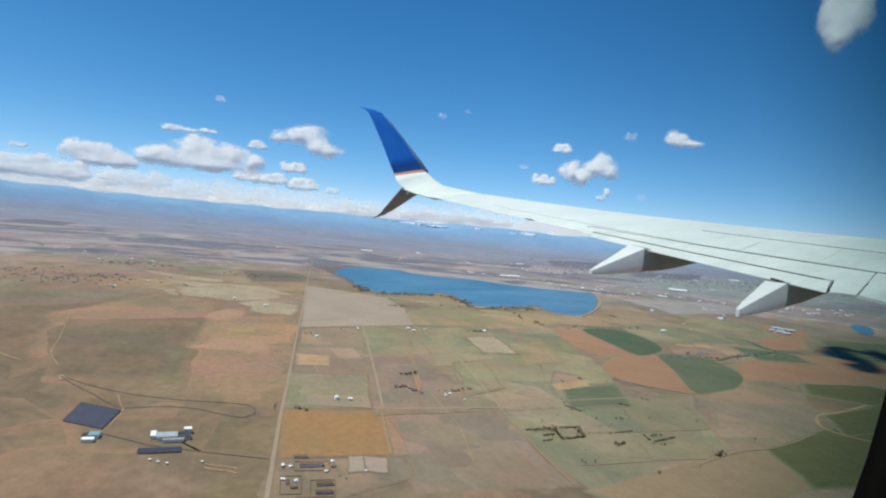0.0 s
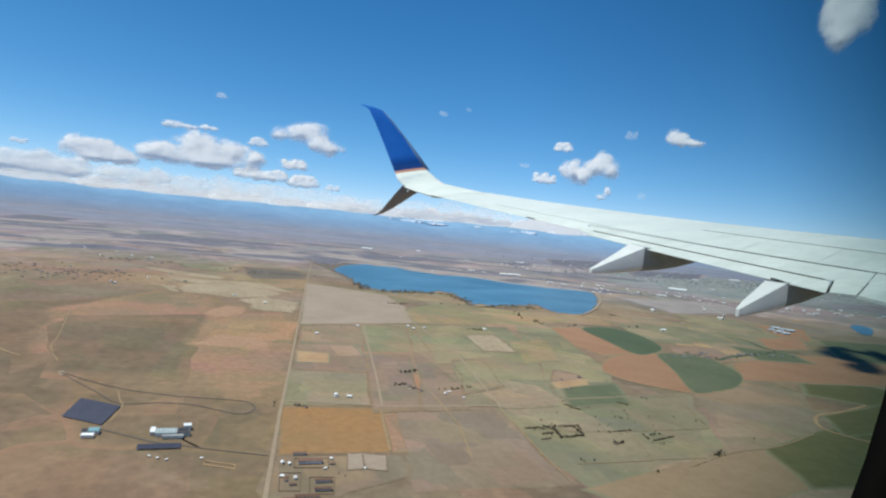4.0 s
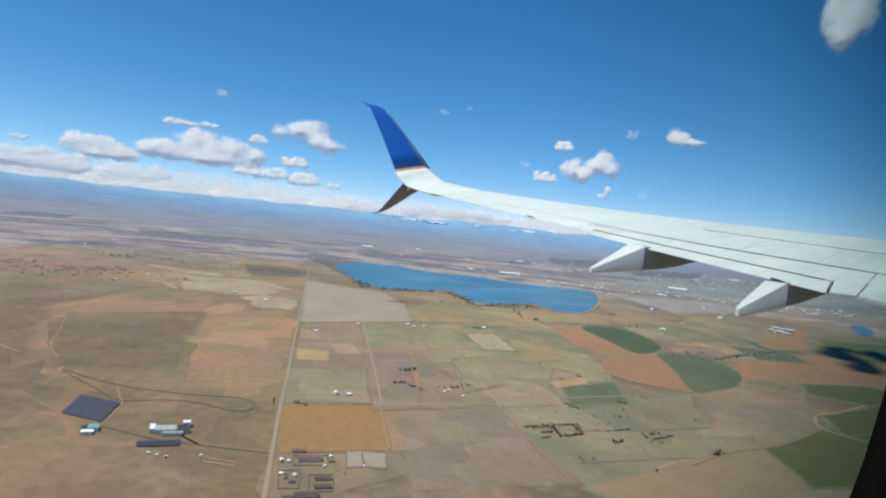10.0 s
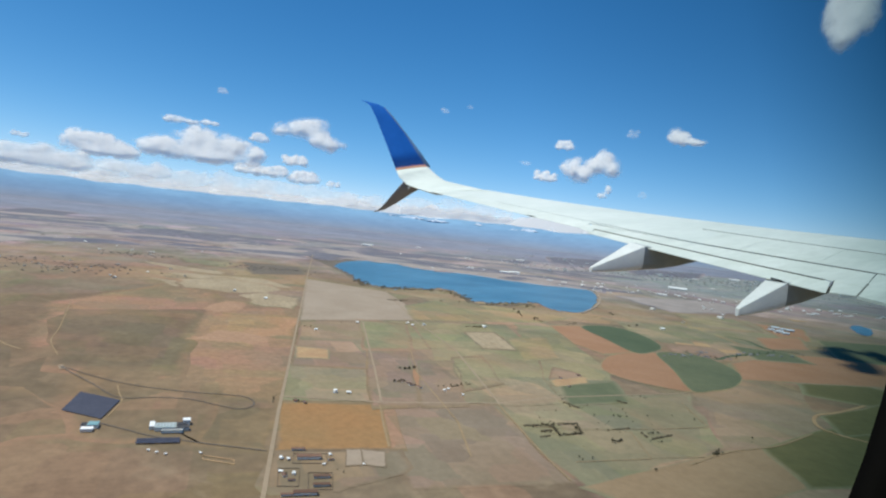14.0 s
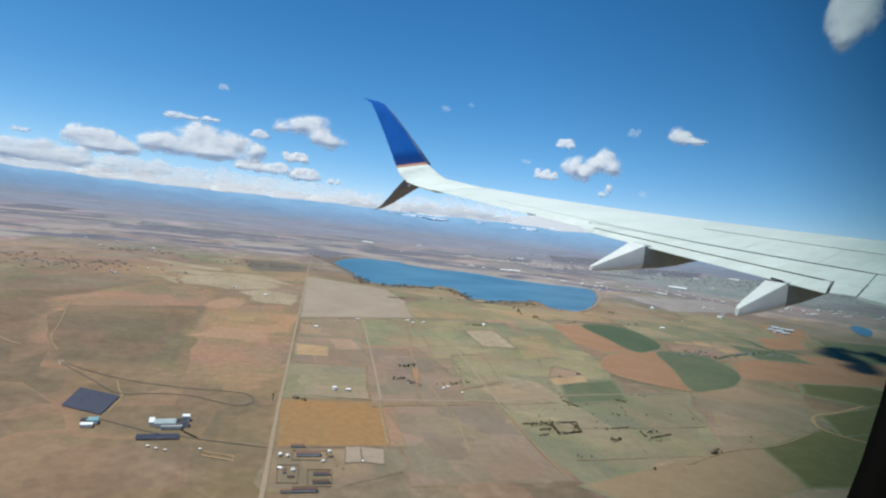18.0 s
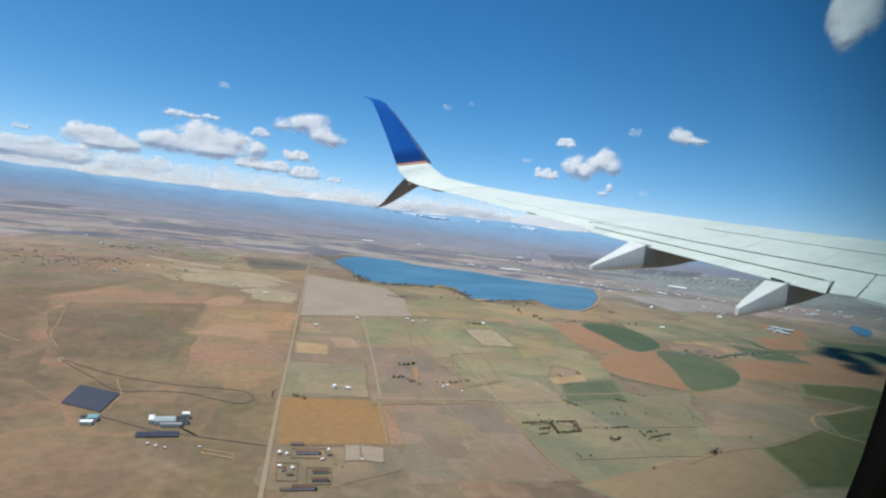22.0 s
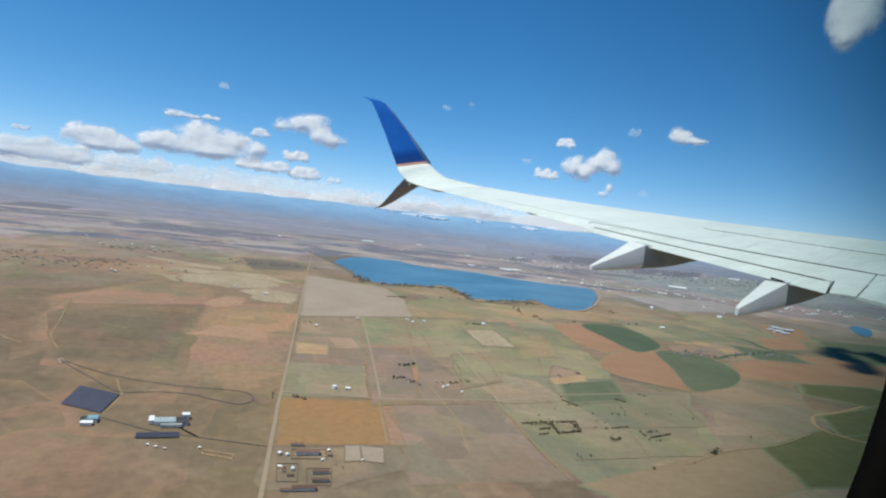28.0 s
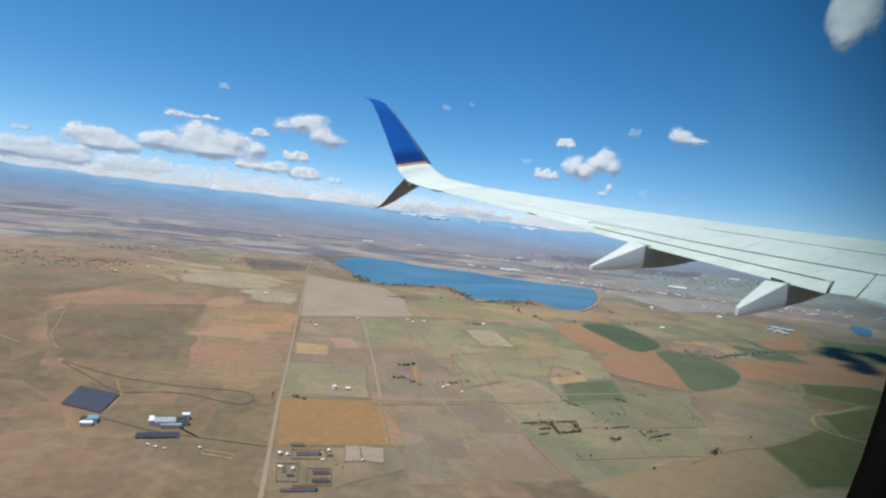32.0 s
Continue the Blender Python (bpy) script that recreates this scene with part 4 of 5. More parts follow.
def loft(sections, thick, closed_tip=True):
    """An aerofoil loft through (trailing, leading) point pairs."""
    S = [(Vector(a), Vector(b)) for a, b in sections]
    bm = bmesh.new()
    rings = []
    for i, (a, b) in enumerate(S):
        nxt = S[min(i + 1, len(S) - 1)]
        prv = S[max(i - 1, 0)]
        span = (nxt[0] + nxt[1] - prv[0] - prv[1])
        nrm = (b - a).cross(span).normalized()
        ch = (b - a).length
        up, lo = [], []
        for k in range(11):
            f = (1 - math.cos(math.pi * k / 10)) / 2
            t = thick * ch * (2.2 * math.sqrt(max(0, 1 - f)) * (0.1 + f) * 0.8) + 0.004
            p = a + (b - a) * f
            up.append(bm.verts.new(p + nrm * t * 0.5))
            if 0 < k < 10:
                lo.append(bm.verts.new(p - nrm * t * 0.5))
        rings.append(up + lo[::-1])
    m = len(rings[0])
    for r, q in zip(rings, rings[1:]):
        for k in range(m):
            bm.faces.new((r[k], r[(k + 1) % m], q[(k + 1) % m], q[k]))
    bm.faces.new(rings[0])
    bm.faces.new(rings[-1][::-1])
    return bm


w0 = wing_point(15.0, 0.0, -0.045)[0], wing_point(15.0, 1.0, -0.045)[0]
w1 = wing_point(15.35, 0.0, -0.03)[0], wing_point(15.35, 1.0, -0.03)[0]
part("winglet_root", loft([w0, w1, ((4.767, 15.750, 1.115), (5.725, 16.100, 1.459)), ((4.520, 16.000, 1.203), (5.553, 16.400, 1.614)), ((4.344, 16.150, 1.393), (5.395, 16.550, 1.767)), ((4.261, 16.220, 1.576), (5.298, 16.600, 1.840))], 0.10), SKIN, wing, "white curved winglet root", True)
part("winglet_stripe", loft([((4.261, 16.220, 1.576), (5.298, 16.600, 1.840)), ((4.238, 16.250, 1.638), (5.246, 16.620, 1.900))], 0.105), COPPER, wing, "thin copper stripe")
part("winglet_blade", loft([((4.238, 16.250, 1.638), (5.246, 16.620, 1.900)), ((4.078, 16.400, 2.042), (4.928, 16.750, 2.312)), ((3.877, 16.600, 2.544), (4.578, 16.900, 2.755)), ((3.672, 16.780, 3.018), (4.199, 17.000, 3.169)), ((3.498, 16.900, 3.362), (3.941, 17.100, 3.438)), ((3.403, 16.950, 3.434), (3.732, 17.100, 3.492)), ((3.252, 17.050, 3.506), (3.361, 17.100, 3.517))], 0.07), BLUE, wing, "bright blue swept winglet", True)
part("winglet_leading_edge", loft([((5.185, 16.580, 1.856), (5.393, 16.680, 1.858)), ((4.870, 16.720, 2.284), (5.011, 16.800, 2.329)), ((4.542, 16.880, 2.714), (4.641, 16.940, 2.753)), ((4.163, 16.980, 3.144), (4.238, 17.020, 3.179)), ((3.923, 17.090, 3.425), (3.960, 17.110, 3.443))], 0.5), EDGE, wing, "winglet leading edge, blue sheen put into its colour", True)
part("winglet_strake", loft([((4.447, 16.000, 1.272), (5.020, 16.200, 1.162)), ((4.288, 16.150, 1.005), (4.860, 16.350, 1.033)), ((4.151, 16.280, 0.768), (4.624, 16.450, 0.828)), ((4.009, 16.400, 0.529), (4.339, 16.550, 0.600)), ((3.899, 16.500, 0.404), (4.133, 16.600, 0.463)), ((3.812, 16.600, 0.354), (3.898, 16.620, 0.371))], 0.08), SCIM, wing, "lower scimitar strake, shade put into its dark grey", True)
part("tip_light", loft([((4.547, 15.900, 1.140), (4.641, 15.950, 1.169)), ((4.570, 15.900, 1.080), (4.631, 15.950, 1.105))], 0.3), FAIR, wing, "small pale tip light")


def fairing(name, y0, dx, stations, split, label):
    """A canoe-shaped flap track fairing along x: stations of (top point, bottom point, half width)."""
    rings = []
    for top, low, hw in stations:
        t, l = Vector(top), Vector(low)
        h = t.z - l.z
        ring = []
        rise = (0.0, 0.0, 0.05, 0.12)[len(rings)] if len(rings) < 4 else 0.05
        for dy, fz in ((-0.97, 1.0), (-1.0, 0.97), (-1.0, 0.30), (-0.90, 0.10), (-0.45, 0.0), (0.45, 0.0), (0.90, 0.10), (1.0, 0.30), (1.0, 0.97), (0.97, 1.0)):
            ring.append(Vector((t.x + dx, y0 + dy * hw, l.z + fz * h + rise * hw * (1 + dy) * fz)))
        rings.append(ring)
    body = None
    for lo, hi, material, nm, lab in ((0, split, FAIR, "aft_cone", "light grey pointed aft fairing"), (split, len(rings) - 1, CANOE, "forward_canoe", "fixed fairing, shade put into its darker grey")):
        bm = bmesh.new()
        vr = [[bm.verts.new(p) for p in r] for r in rings[lo:hi + 1]]
        m = len(vr[0])
        for a, b in zip(vr, vr[1:]):
            for k in range(m):
                bm.faces.new((a[k], a[(k + 1) % m], b[(k + 1) % m], b[k]))
        bm.faces.new(vr[0])
        bm.faces.new(vr[-1][::-1])
        bm.edges.ensure_lookup_table()
        crisp = {v for ring in vr for v in (ring[0], ring[1], ring[8], ring[9])}
        for e in bm.edges:
            if e.verts[0] in crisp and e.verts[1] in crisp:
                e.smooth = False
        for e in [e for f in bm.faces if len(f.verts) > 4 for e in f.edges]:
            e.smooth = False
        if body is None:
            body = tagged(new(name), label)
            body.parent = wing
        part(nm, bm, material, body, lab, True)


fairing("flap_track_fairing", 8.6, 0.0, [
    ((5.823, 8.560, -0.331), (5.843, 8.560, -0.397), 0.04), ((6.069, 8.500, -0.200), (6.094, 8.500, -0.381), 0.10), ((6.358, 8.450, -0.055), (6.399, 8.450, -0.348), 0.15), ((6.719, 8.390, 0.127), (6.779, 8.390, -0.293), 0.21),
    ((7.117, 8.390, 0.114), (7.169, 8.390, -0.247), 0.21), ((7.518, 8.420, 0.079), (7.555, 8.420, -0.170), 0.19), ((7.952, 8.460, 0.053), (7.967, 8.460, -0.048), 0.15), ((8.322, 8.500, 0.103), (8.328, 8.500, 0.062), 0.08)], 3, "grey canoe fairing under the flap")
fairing("flap_track_fairing", 6.3, 0.0, [
    ((6.706, 6.270, -0.621), (6.712, 6.270, -0.724), 0.03), ((6.861, 6.220, -0.510), (6.891, 6.220, -0.698), 0.08), ((7.105, 6.180, -0.363), (7.151, 6.180, -0.646), 0.12), ((7.399, 6.130, -0.185), (7.464, 6.130, -0.572), 0.17),
    ((7.717, 6.130, -0.203), (7.765, 6.130, -0.483), 0.17), ((8.027, 6.150, -0.233), (8.051, 6.150, -0.371), 0.15), ((8.353, 6.180, -0.231), (8.358, 6.180, -0.264), 0.11), ((8.608, 6.200, -0.191), (8.611, 6.200, -0.208), 0.05)], 3, "grey canoe fairing under the flap")

# ---- fuselage shell and the cabin window ----
fuselage = tagged(new("fuselage_section"), "white airliner fuselage section round a cabin window", "fuselage")
fuselage.location = EYE
bm = bmesh.new()
rings = []
xs = [-7.0 + 0.6 * i for i in range(11)] + [-0.85 + 0.15 * i for i in range(14)] + [1.5 + 0.75 * i for i in range(15)]
for x in xs:
    rings.append([bm.verts.new((x, -1.53 + 1.88 * math.cos(k * math.tau / 96), -0.6 + 1.88 * math.sin(k * math.tau / 96))) for k in range(96)])
for a, b in zip(rings, rings[1:]):
    for k in range(96):
        mid = (a[k].co + b[(k + 1) % 96].co) / 2
        if abs(mid.x - 0.13) < 0.34 and mid.y > -0.2 and abs(mid.z - 0.08) < 0.36:
            continue
        bm.faces.new((a[k], a[(k + 1) % 96], b[(k + 1) % 96], b[k]))
bm.faces.new(rings[0])
bm.faces.new(rings[-1][::-1])
part("skin", bm, FUSE, fuselage, "white fuselage skin", True)


def egg(s, y, n=56, cx=0.075, cz=0.10, hw=0.1415, hh=0.243, e=2 / 3):
    out = []
    for i in range(n):
        a = i * math.tau / n
        c, d = math.cos(a), math.sin(a)
        out.append((cx + s * hw * math.copysign(abs(c) ** e, c), y, cz + s * hh * math.copysign(abs(d) ** e, d)))
    return out


def frame_ring(loops):
    bm = bmesh.new()
    vr = [[bm.verts.new(p) for p in lp] for lp in loops]
    for a, b in zip(vr, vr[1:]):
        for k in range(len(a)):
            j = (k + 1) % len(a)
            bm.faces.new((a[k], a[j], b[j], b[k]))
    return bm


part("window_frame", frame_ring([egg(1.7, 0.115), egg(1.08, 0.12), egg(1.0, 0.125), egg(1.0, 0.132), egg(1.6, 0.16), egg(2.4, 0.19)]), RUBBER, fuselage, "black window surround", True)
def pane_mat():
    m = bpy.data.materials.new("edge_shade_acrylic")
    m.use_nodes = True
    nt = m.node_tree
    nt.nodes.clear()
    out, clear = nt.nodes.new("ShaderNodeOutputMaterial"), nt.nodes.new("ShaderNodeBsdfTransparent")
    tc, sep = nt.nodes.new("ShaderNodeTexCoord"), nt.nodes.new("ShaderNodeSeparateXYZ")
    # blurred window-frame shade put into the tint, darker towards the forward edge
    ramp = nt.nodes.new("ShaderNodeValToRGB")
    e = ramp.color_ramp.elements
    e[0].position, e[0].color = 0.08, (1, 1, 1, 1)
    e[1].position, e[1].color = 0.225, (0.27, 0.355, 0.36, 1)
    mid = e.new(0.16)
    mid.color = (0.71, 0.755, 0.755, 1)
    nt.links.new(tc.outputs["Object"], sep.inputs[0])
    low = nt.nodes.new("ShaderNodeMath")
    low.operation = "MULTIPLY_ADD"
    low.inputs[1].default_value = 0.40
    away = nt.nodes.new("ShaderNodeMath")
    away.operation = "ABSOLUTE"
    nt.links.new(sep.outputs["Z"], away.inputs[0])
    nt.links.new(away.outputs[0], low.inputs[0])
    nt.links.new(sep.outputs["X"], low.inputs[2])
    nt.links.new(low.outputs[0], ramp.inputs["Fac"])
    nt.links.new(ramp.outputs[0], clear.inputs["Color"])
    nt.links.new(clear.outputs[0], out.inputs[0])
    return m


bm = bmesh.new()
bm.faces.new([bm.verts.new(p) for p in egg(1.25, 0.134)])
pane = part("window_pane", bm, pane_mat(), fuselage, "clear acrylic pane with edge shade put into its colour")
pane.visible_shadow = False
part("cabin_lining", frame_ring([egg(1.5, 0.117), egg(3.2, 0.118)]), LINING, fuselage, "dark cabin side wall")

# ---- clouds ----


def cloud(az, el, w, h, seed, label, strength=1.0, relief=1.0, lobes=(), bank=False):
    """A soft cumulus seen from afar: a lit, bulging front whose vapour thins out towards its edges.
    lobes: (across, up, half width, half height) in shares of its width and height."""
    rnd = random.Random(seed)
    reach = max(3620, 4860 - 125 * max(0, el)) - 25 * (seed % 5)
    W, Hh = reach * radians(w), reach * radians(h)
    lobes = list(lobes)
    if not lobes:
        n = max(2, min(12, round(1.5 * w / h)))
        for i in range(n):
            u = -0.36 + 0.72 * (i + 0.5) / n + rnd.uniform(-0.05, 0.05)
            top = (0.45 + 0.55 * math.sqrt(max(0.0, 1 - (2.3 * u) ** 2))) * rnd.uniform(0.65, 1.1)
            lobes.append((u, -0.34 + 0.22 * top, 0.85 / (n + 1), 0.30 * top))
            lobes.append((u + rnd.uniform(-0.3, 0.3) / n, -0.30 + 0.50 * top, 0.55 / (n + 1) * rnd.uniform(0.8, 1.3), 0.22 * top))
    nu, nv = 72, 44
    grain = 2.6 / Hh
    bm = bmesh.new()
    dl = bm.verts.layers.float.new("vapour")
    grid = []
    for j in range(nv + 1):
        row = []
        for i in range(nu + 1):
            a, b = (i / nu - 0.5) * 1.6, (j / nv - 0.5) * 1.7
            x, y = a * W, b * Hh
            thin = 1.0
            for cx, cy, rx, ry in lobes:
                thin *= 1 - 0.9 * math.exp(-1.0 * (((a - cx) / rx) ** 2 + ((b - cy) / ry) ** 2))
            full = 1 - thin
            wob = noise.fractal((x * grain * (0.35 if bank else 1.0), y * grain * 1.2, seed), 0.8, 2.0, 3 if bank else 5)
            d = max(0.0, min(1.0, (full - 0.10 + 0.40 * wob * min(1.0, 2 * full)) / 0.80))
            d *= min(1, min(i, nu - i, j, nv - j) / 5)
            v = bm.verts.new((x, y, relief * Hh * (0.66 * math.sqrt(full) + 0.07 * wob * full) - (0.9 + 0.05 * max(0, el - 8)) * y))
            v[dl] = d * d * (3 - 2 * d) * strength
            row.append(v)
        grid.append(row)
    for j in range(nv):
        for i in range(nu):
            if max(grid[j][i][dl], grid[j + 1][i][dl], grid[j][i + 1][dl], grid[j + 1][i + 1][dl]) > 0:
                bm.faces.new((grid[j][i], grid[j][i + 1], grid[j + 1][i + 1], grid[j + 1][i]))
    bmesh.ops.delete(bm, geom=[v for v in bm.verts if not v.link_faces], context="VERTS")
    ob = part("cloud", bm, BANK if bank else CLOUD, smooth=True)
    a, e = radians(az), radians(el)
    at = EYE + reach * Vector((math.sin(a) * math.cos(e), math.cos(a) * math.cos(e), math.sin(e)))
    ob.matrix_world = look(at, at + (at - EYE))
    tagged(ob, label, "cloud", "cumulus clouds")
    return ob


# azimuth, elevation, width and height in degrees; thickness; lobes of the larger ones
for i, (c, s, lobes) in enumerate([
        ((-16.06, 4.18, 1.43, 0.69), 0.7, ()), ((-10.50, 4.16, 6.6, 2.70), 1.0, ((-0.28, 0.12, 0.18, 0.26), (-0.08, 0.16, 0.18, 0.28), (0.10, 0.02, 0.18, 0.26), (0.30, -0.10, 0.18, 0.20), (0.0, -0.18, 0.30, 0.16))),
        ((-2.71, 5.21, 11.0, 3.9), 1.0, ((-0.38, -0.12, 0.12, 0.18), (-0.22, -0.02, 0.14, 0.24), (-0.06, 0.22, 0.11, 0.26), (0.08, 0.10, 0.13, 0.26), (0.24, 0.12, 0.12, 0.22), (0.40, 0.0, 0.10, 0.16), (0.05, -0.18, 0.34, 0.18))),
        ((-3.78, 7.31, 5.0, 1.1), 0.85, ((-0.34, -0.02, 0.16, 0.34), (-0.08, -0.06, 0.20, 0.24), (0.26, 0.06, 0.22, 0.24))), ((2.00, 6.88, 2.2, 1.31), 0.8, ()),
        ((6.41, 7.58, 7.2, 3.8), 1.0, ((-0.33, 0.05, 0.15, 0.17), (-0.14, 0.16, 0.15, 0.20), (0.08, 0.24, 0.16, 0.22), (0.12, -0.04, 0.15, 0.22), (0.27, -0.16, 0.19, 0.18))),
        ((5.34, 5.24, 2.9, 1.44), 1.0, ()), ((2.34, 4.06, 6.19, 1.63), 0.85, ()), ((6.15, 3.77, 3.5, 1.6), 0.95, ()), ((8.96, 3.42, 1.58, 0.84), 0.7, ()),
        ((-1.47, 10.40, 1.3, 0.8), 0.5, ()), ((-14.22, 2.77, 8.4, 2.6), 0.8, ()), ((-8.10, 2.83, 7.24, 1.9), 0.59, ()), ((30.52, 9.34, 2.1, 1.3), 0.85, ()),
        ((32.97, 7.50, 5.9, 3.9), 0.92, ((-0.26, 0.0, 0.18, 0.22), (-0.10, -0.20, 0.20, 0.20), (0.06, 0.04, 0.18, 0.16), (0.24, 0.20, 0.15, 0.24), (0.34, 0.0, 0.14, 0.22))),
        ((29.08, 6.38, 2.7, 1.5), 0.85, ()), ((34.62, 5.23, 2.0, 1.6), 0.7, ((0.10, 0.16, 0.22, 0.26), (-0.12, -0.18, 0.28, 0.20))),
        ((41.09, 10.55, 3.6, 2.2), 1.0, ((-0.24, 0.08, 0.20, 0.30), (-0.06, -0.06, 0.22, 0.24), (0.24, -0.16, 0.24, 0.14))), ((36.54, 10.71, 1.4, 1.1), 0.4, ()), ((26.96, 7.42, 1.3, 0.8), 0.4, ()), ((37.90, 5.30, 1.2, 0.8), 0.35, ()),
        ((18.85, 11.43, 1.0, 0.65), 0.4, ()), ((21.13, 12.02, 0.7, 0.5), 0.35, ()), ((11.30, 2.36, 4.4, 1.2), 0.5, ()), ((-2.47, 2.49, 6.0, 1.5), 0.5, ()),
        ((52.29, 20.6, 4.2, 6.9), 1.0, ((0.0, 0.16, 0.36, 0.30), (-0.20, 0.02, 0.20, 0.26), (0.16, -0.02, 0.24, 0.26), (-0.05, -0.26, 0.18, 0.14)))]):
    cloud(*c, i + 3, "white fair-weather cumulus with a grey base" if s > 0.7 else "thin faint wisp of cloud", s, 1.0 if s > 0.6 else 0.4, lobes, c[1] < 3)
# the bright bank of cloud above the mountains
for i, (c, s) in enumerate([((-14.86, 1.53, 16.37, 1.42), 0.58), ((-5.91, 1.66, 16.37, 1.31), 0.62), ((3.11, 1.68, 14.19, 1.20), 0.72), ((11.99, 1.74, 13.10, 1.20), 0.75), ((20.71, 1.88, 13.10, 1.42), 0.8), ((29.41, 1.75, 13.10, 1.42), 0.78), ((37.70, 1.65, 10.91, 0.98), 0.7),
                         ((-12.68, 2.39, 17.46, 2.0), 0.30), ((-3.75, 2.50, 19.65, 2.1), 0.34), ((7.64, 2.44, 17.46, 1.9), 0.34), ((20.05, 2.65, 15.28, 1.8), 0.32)]):
    cloud(*c, 60 + i, "long low bank of bright cloud over the mountains", 1.35 * s, 0.12, (), True)


def high_cloud(px, py, size, seed):
    """A cumulus high overhead that shades the ground at (px, py)."""
    rnd = random.Random(seed)
    bm = bmesh.new()
    for k in range(14):
        m = Matrix.Translation((rnd.gauss(0, 0.22) * size, rnd.gauss(0, 0.2) * size, rnd.uniform(0, 0.1) * size))
        r = size * rnd.uniform(0.10, 0.26)
        g = bmesh.ops.create_icosphere(bm, subdivisions=3, radius=r, matrix=m @ Matrix.Diagonal((1.2, 1.0, 0.5, 1)))
        for v in g["verts"]:
            v.co += Vector((noise.noise(v.co * 0.12), noise.noise(v.co * 0.12 + Vector((9, 0, 0))), 0.4 * noise.noise(v.co * 0.12 + Vector((0, 9, 0))))) * r * 0.7
    dl = bm.verts.layers.float.new("vapour")
    for v in bm.verts:
        v[dl] = 0.95
    ob = part("cloud", bm, CLOUD, smooth=True)
    ob.location = Vector((px, py, 0)) + SUN * (750 / SUN.z)
    ob.rotation_euler.z = -math.atan2(px, py)
    ob.scale = (1.0, 2.8, 1.0)
    tagged(ob, "puffy white cumulus high overhead casting shade", "cloud", "cumulus clouds")


for i, (px, py, s) in enumerate([(290.5, 208.7, 19.0), (266.3, 179.7, 14.0), (322.2, 207.7, 15.0)]):
    high_cloud(px, py, s, i)


# ---- buildings ----
def house(kind, roof, label, category, pitch=0.35, long=1.8, tall=0.4, siding=WALLP, gap=1.0):
    """One storey building of unit width: long along x, gabled roof, door and windows."""
    root = tagged(new(kind), label, category)
    L, D, h = 0.5, 0.5 / long, tall * 0.5
    bm = bmesh.new()
    pts = [(-L, -D), (L, -D), (L, D), (-L, D)]
    lo = [bm.verts.new((x, y, 0)) for x, y in pts]
    hi = [bm.verts.new((x, y, h)) for x, y in pts]
    for k in range(4):
        bm.faces.new((lo[k], lo[(k + 1) % 4], hi[(k + 1) % 4], hi[k]))
    r0, r1 = bm.verts.new((-L, 0, h + D * pitch)), bm.verts.new((L, 0, h + D * pitch))
    bm.faces.new((hi[0], hi[3], r0))
    bm.faces.new((hi[1], r1, hi[2]))
    part("wall", bm, siding, root)
    for s in (-1, 1):
        bm = bmesh.new()
        o = 0.03
        a = [Vector((-L - o, s * (D + o), h - o * pitch)), Vector((L + o, s * (D + o), h - o * pitch)), Vector((L + o, 0, h + D * pitch + 0.006)), Vector((-L - o, 0, h + D * pitch + 0.006))]
        v = [bm.verts.new(p) for p in a] + [bm.verts.new(p + Vector((0, 0, 0.025))) for p in a]
        for q in ((0, 1, 2, 3), (4, 7, 6, 5), (0, 4, 5, 1), (1, 5, 6, 2), (2, 6, 7, 3), (3, 7, 4, 0)):
            bm.faces.new([v[i] for i in q])
        part("roof_slope", bm, roof, root)
    part("door", bm_box((-0.05 * gap, -D - 0.01, 0), (0.05 * gap, -D + 0.005, h * 0.8 * gap)), ROOFD, root)
    for x in (-0.3, 0.28):
        part("window", bm_box((x - 0.05 * gap, -D - 0.008, h * 0.35), (x + 0.05 * gap, -D + 0.005, h * (0.35 + 0.4 * gap))), GLASS, root)
    return root


def town_place(master, spots, seed, turn=0.0, spread=0.0, tall=1.0, facing=False):
    rnd = random.Random(seed)
    for i, (x, y, w) in enumerate(spots):
        r = turn + rnd.uniform(-spread, spread) + (90 if not facing and rnd.random() < 0.4 * (spread > 0) else 0) - (math.degrees(math.atan2(x, y)) if facing else 0)
        w *= rnd.uniform(0.35, 0.8) if facing else 0.82
        m = Matrix.Translation((x, y, 0.16)) @ Matrix.Rotation(radians(r), 4, "Z") @ Matrix.Diagonal((w, w, w * tall, 1))
        if i == 0:
            master.matrix_world = m
        else:
            ob = copy_thing(master, Matrix())
            ob.matrix_basis = m
        
    return master


def grouped(ob, g):
    return tagged(ob, group=g)


SHED_ROWS = [(279.8, 663.2, 9.63), (292.0, 651.8, 8.88), (310.3, 632.0, 20.20), (325.4, 636.8, 17.78), (330.9, 562.7, 15.00), (338.6, 546.4, 9.85), (398.9, 571.8, 12.01), (983.3, 1241.0, 15.11), (537.2, 1032.6, 17.78), (558.2, 1014.2, 11.05), (472.1, 432.5, 11.66), (485.2, 426.8, 16.11), (485.0, 416.6, 8.58), (479.7, 401.8, 8.40), (508.8, 395.5, 10.51), (569.9, 404.6, 8.04), (614.3, 404.7, 7.05), (423.6, 497.8, 12.52), (243.8, 1079.0, 31.65), (389.9, 1226.4, 22.09)]
SHED_ROWS += [(1981.1, 2934.3, 47.24), (940.0, 1190.4, 17.37), (417.5, 486.4, 12.28), (653.3, 660.5, 8.88), (1093.1, 1045.5, 31.77), (819.2, 972.3, 14.57), (863.6, 919.6, 14.46), (526.6, 404.2, 10.18), (567.3, 403.8, 8.01), (268.4, 291.9, 3.82), (335.1, 329.6, 5.42)]
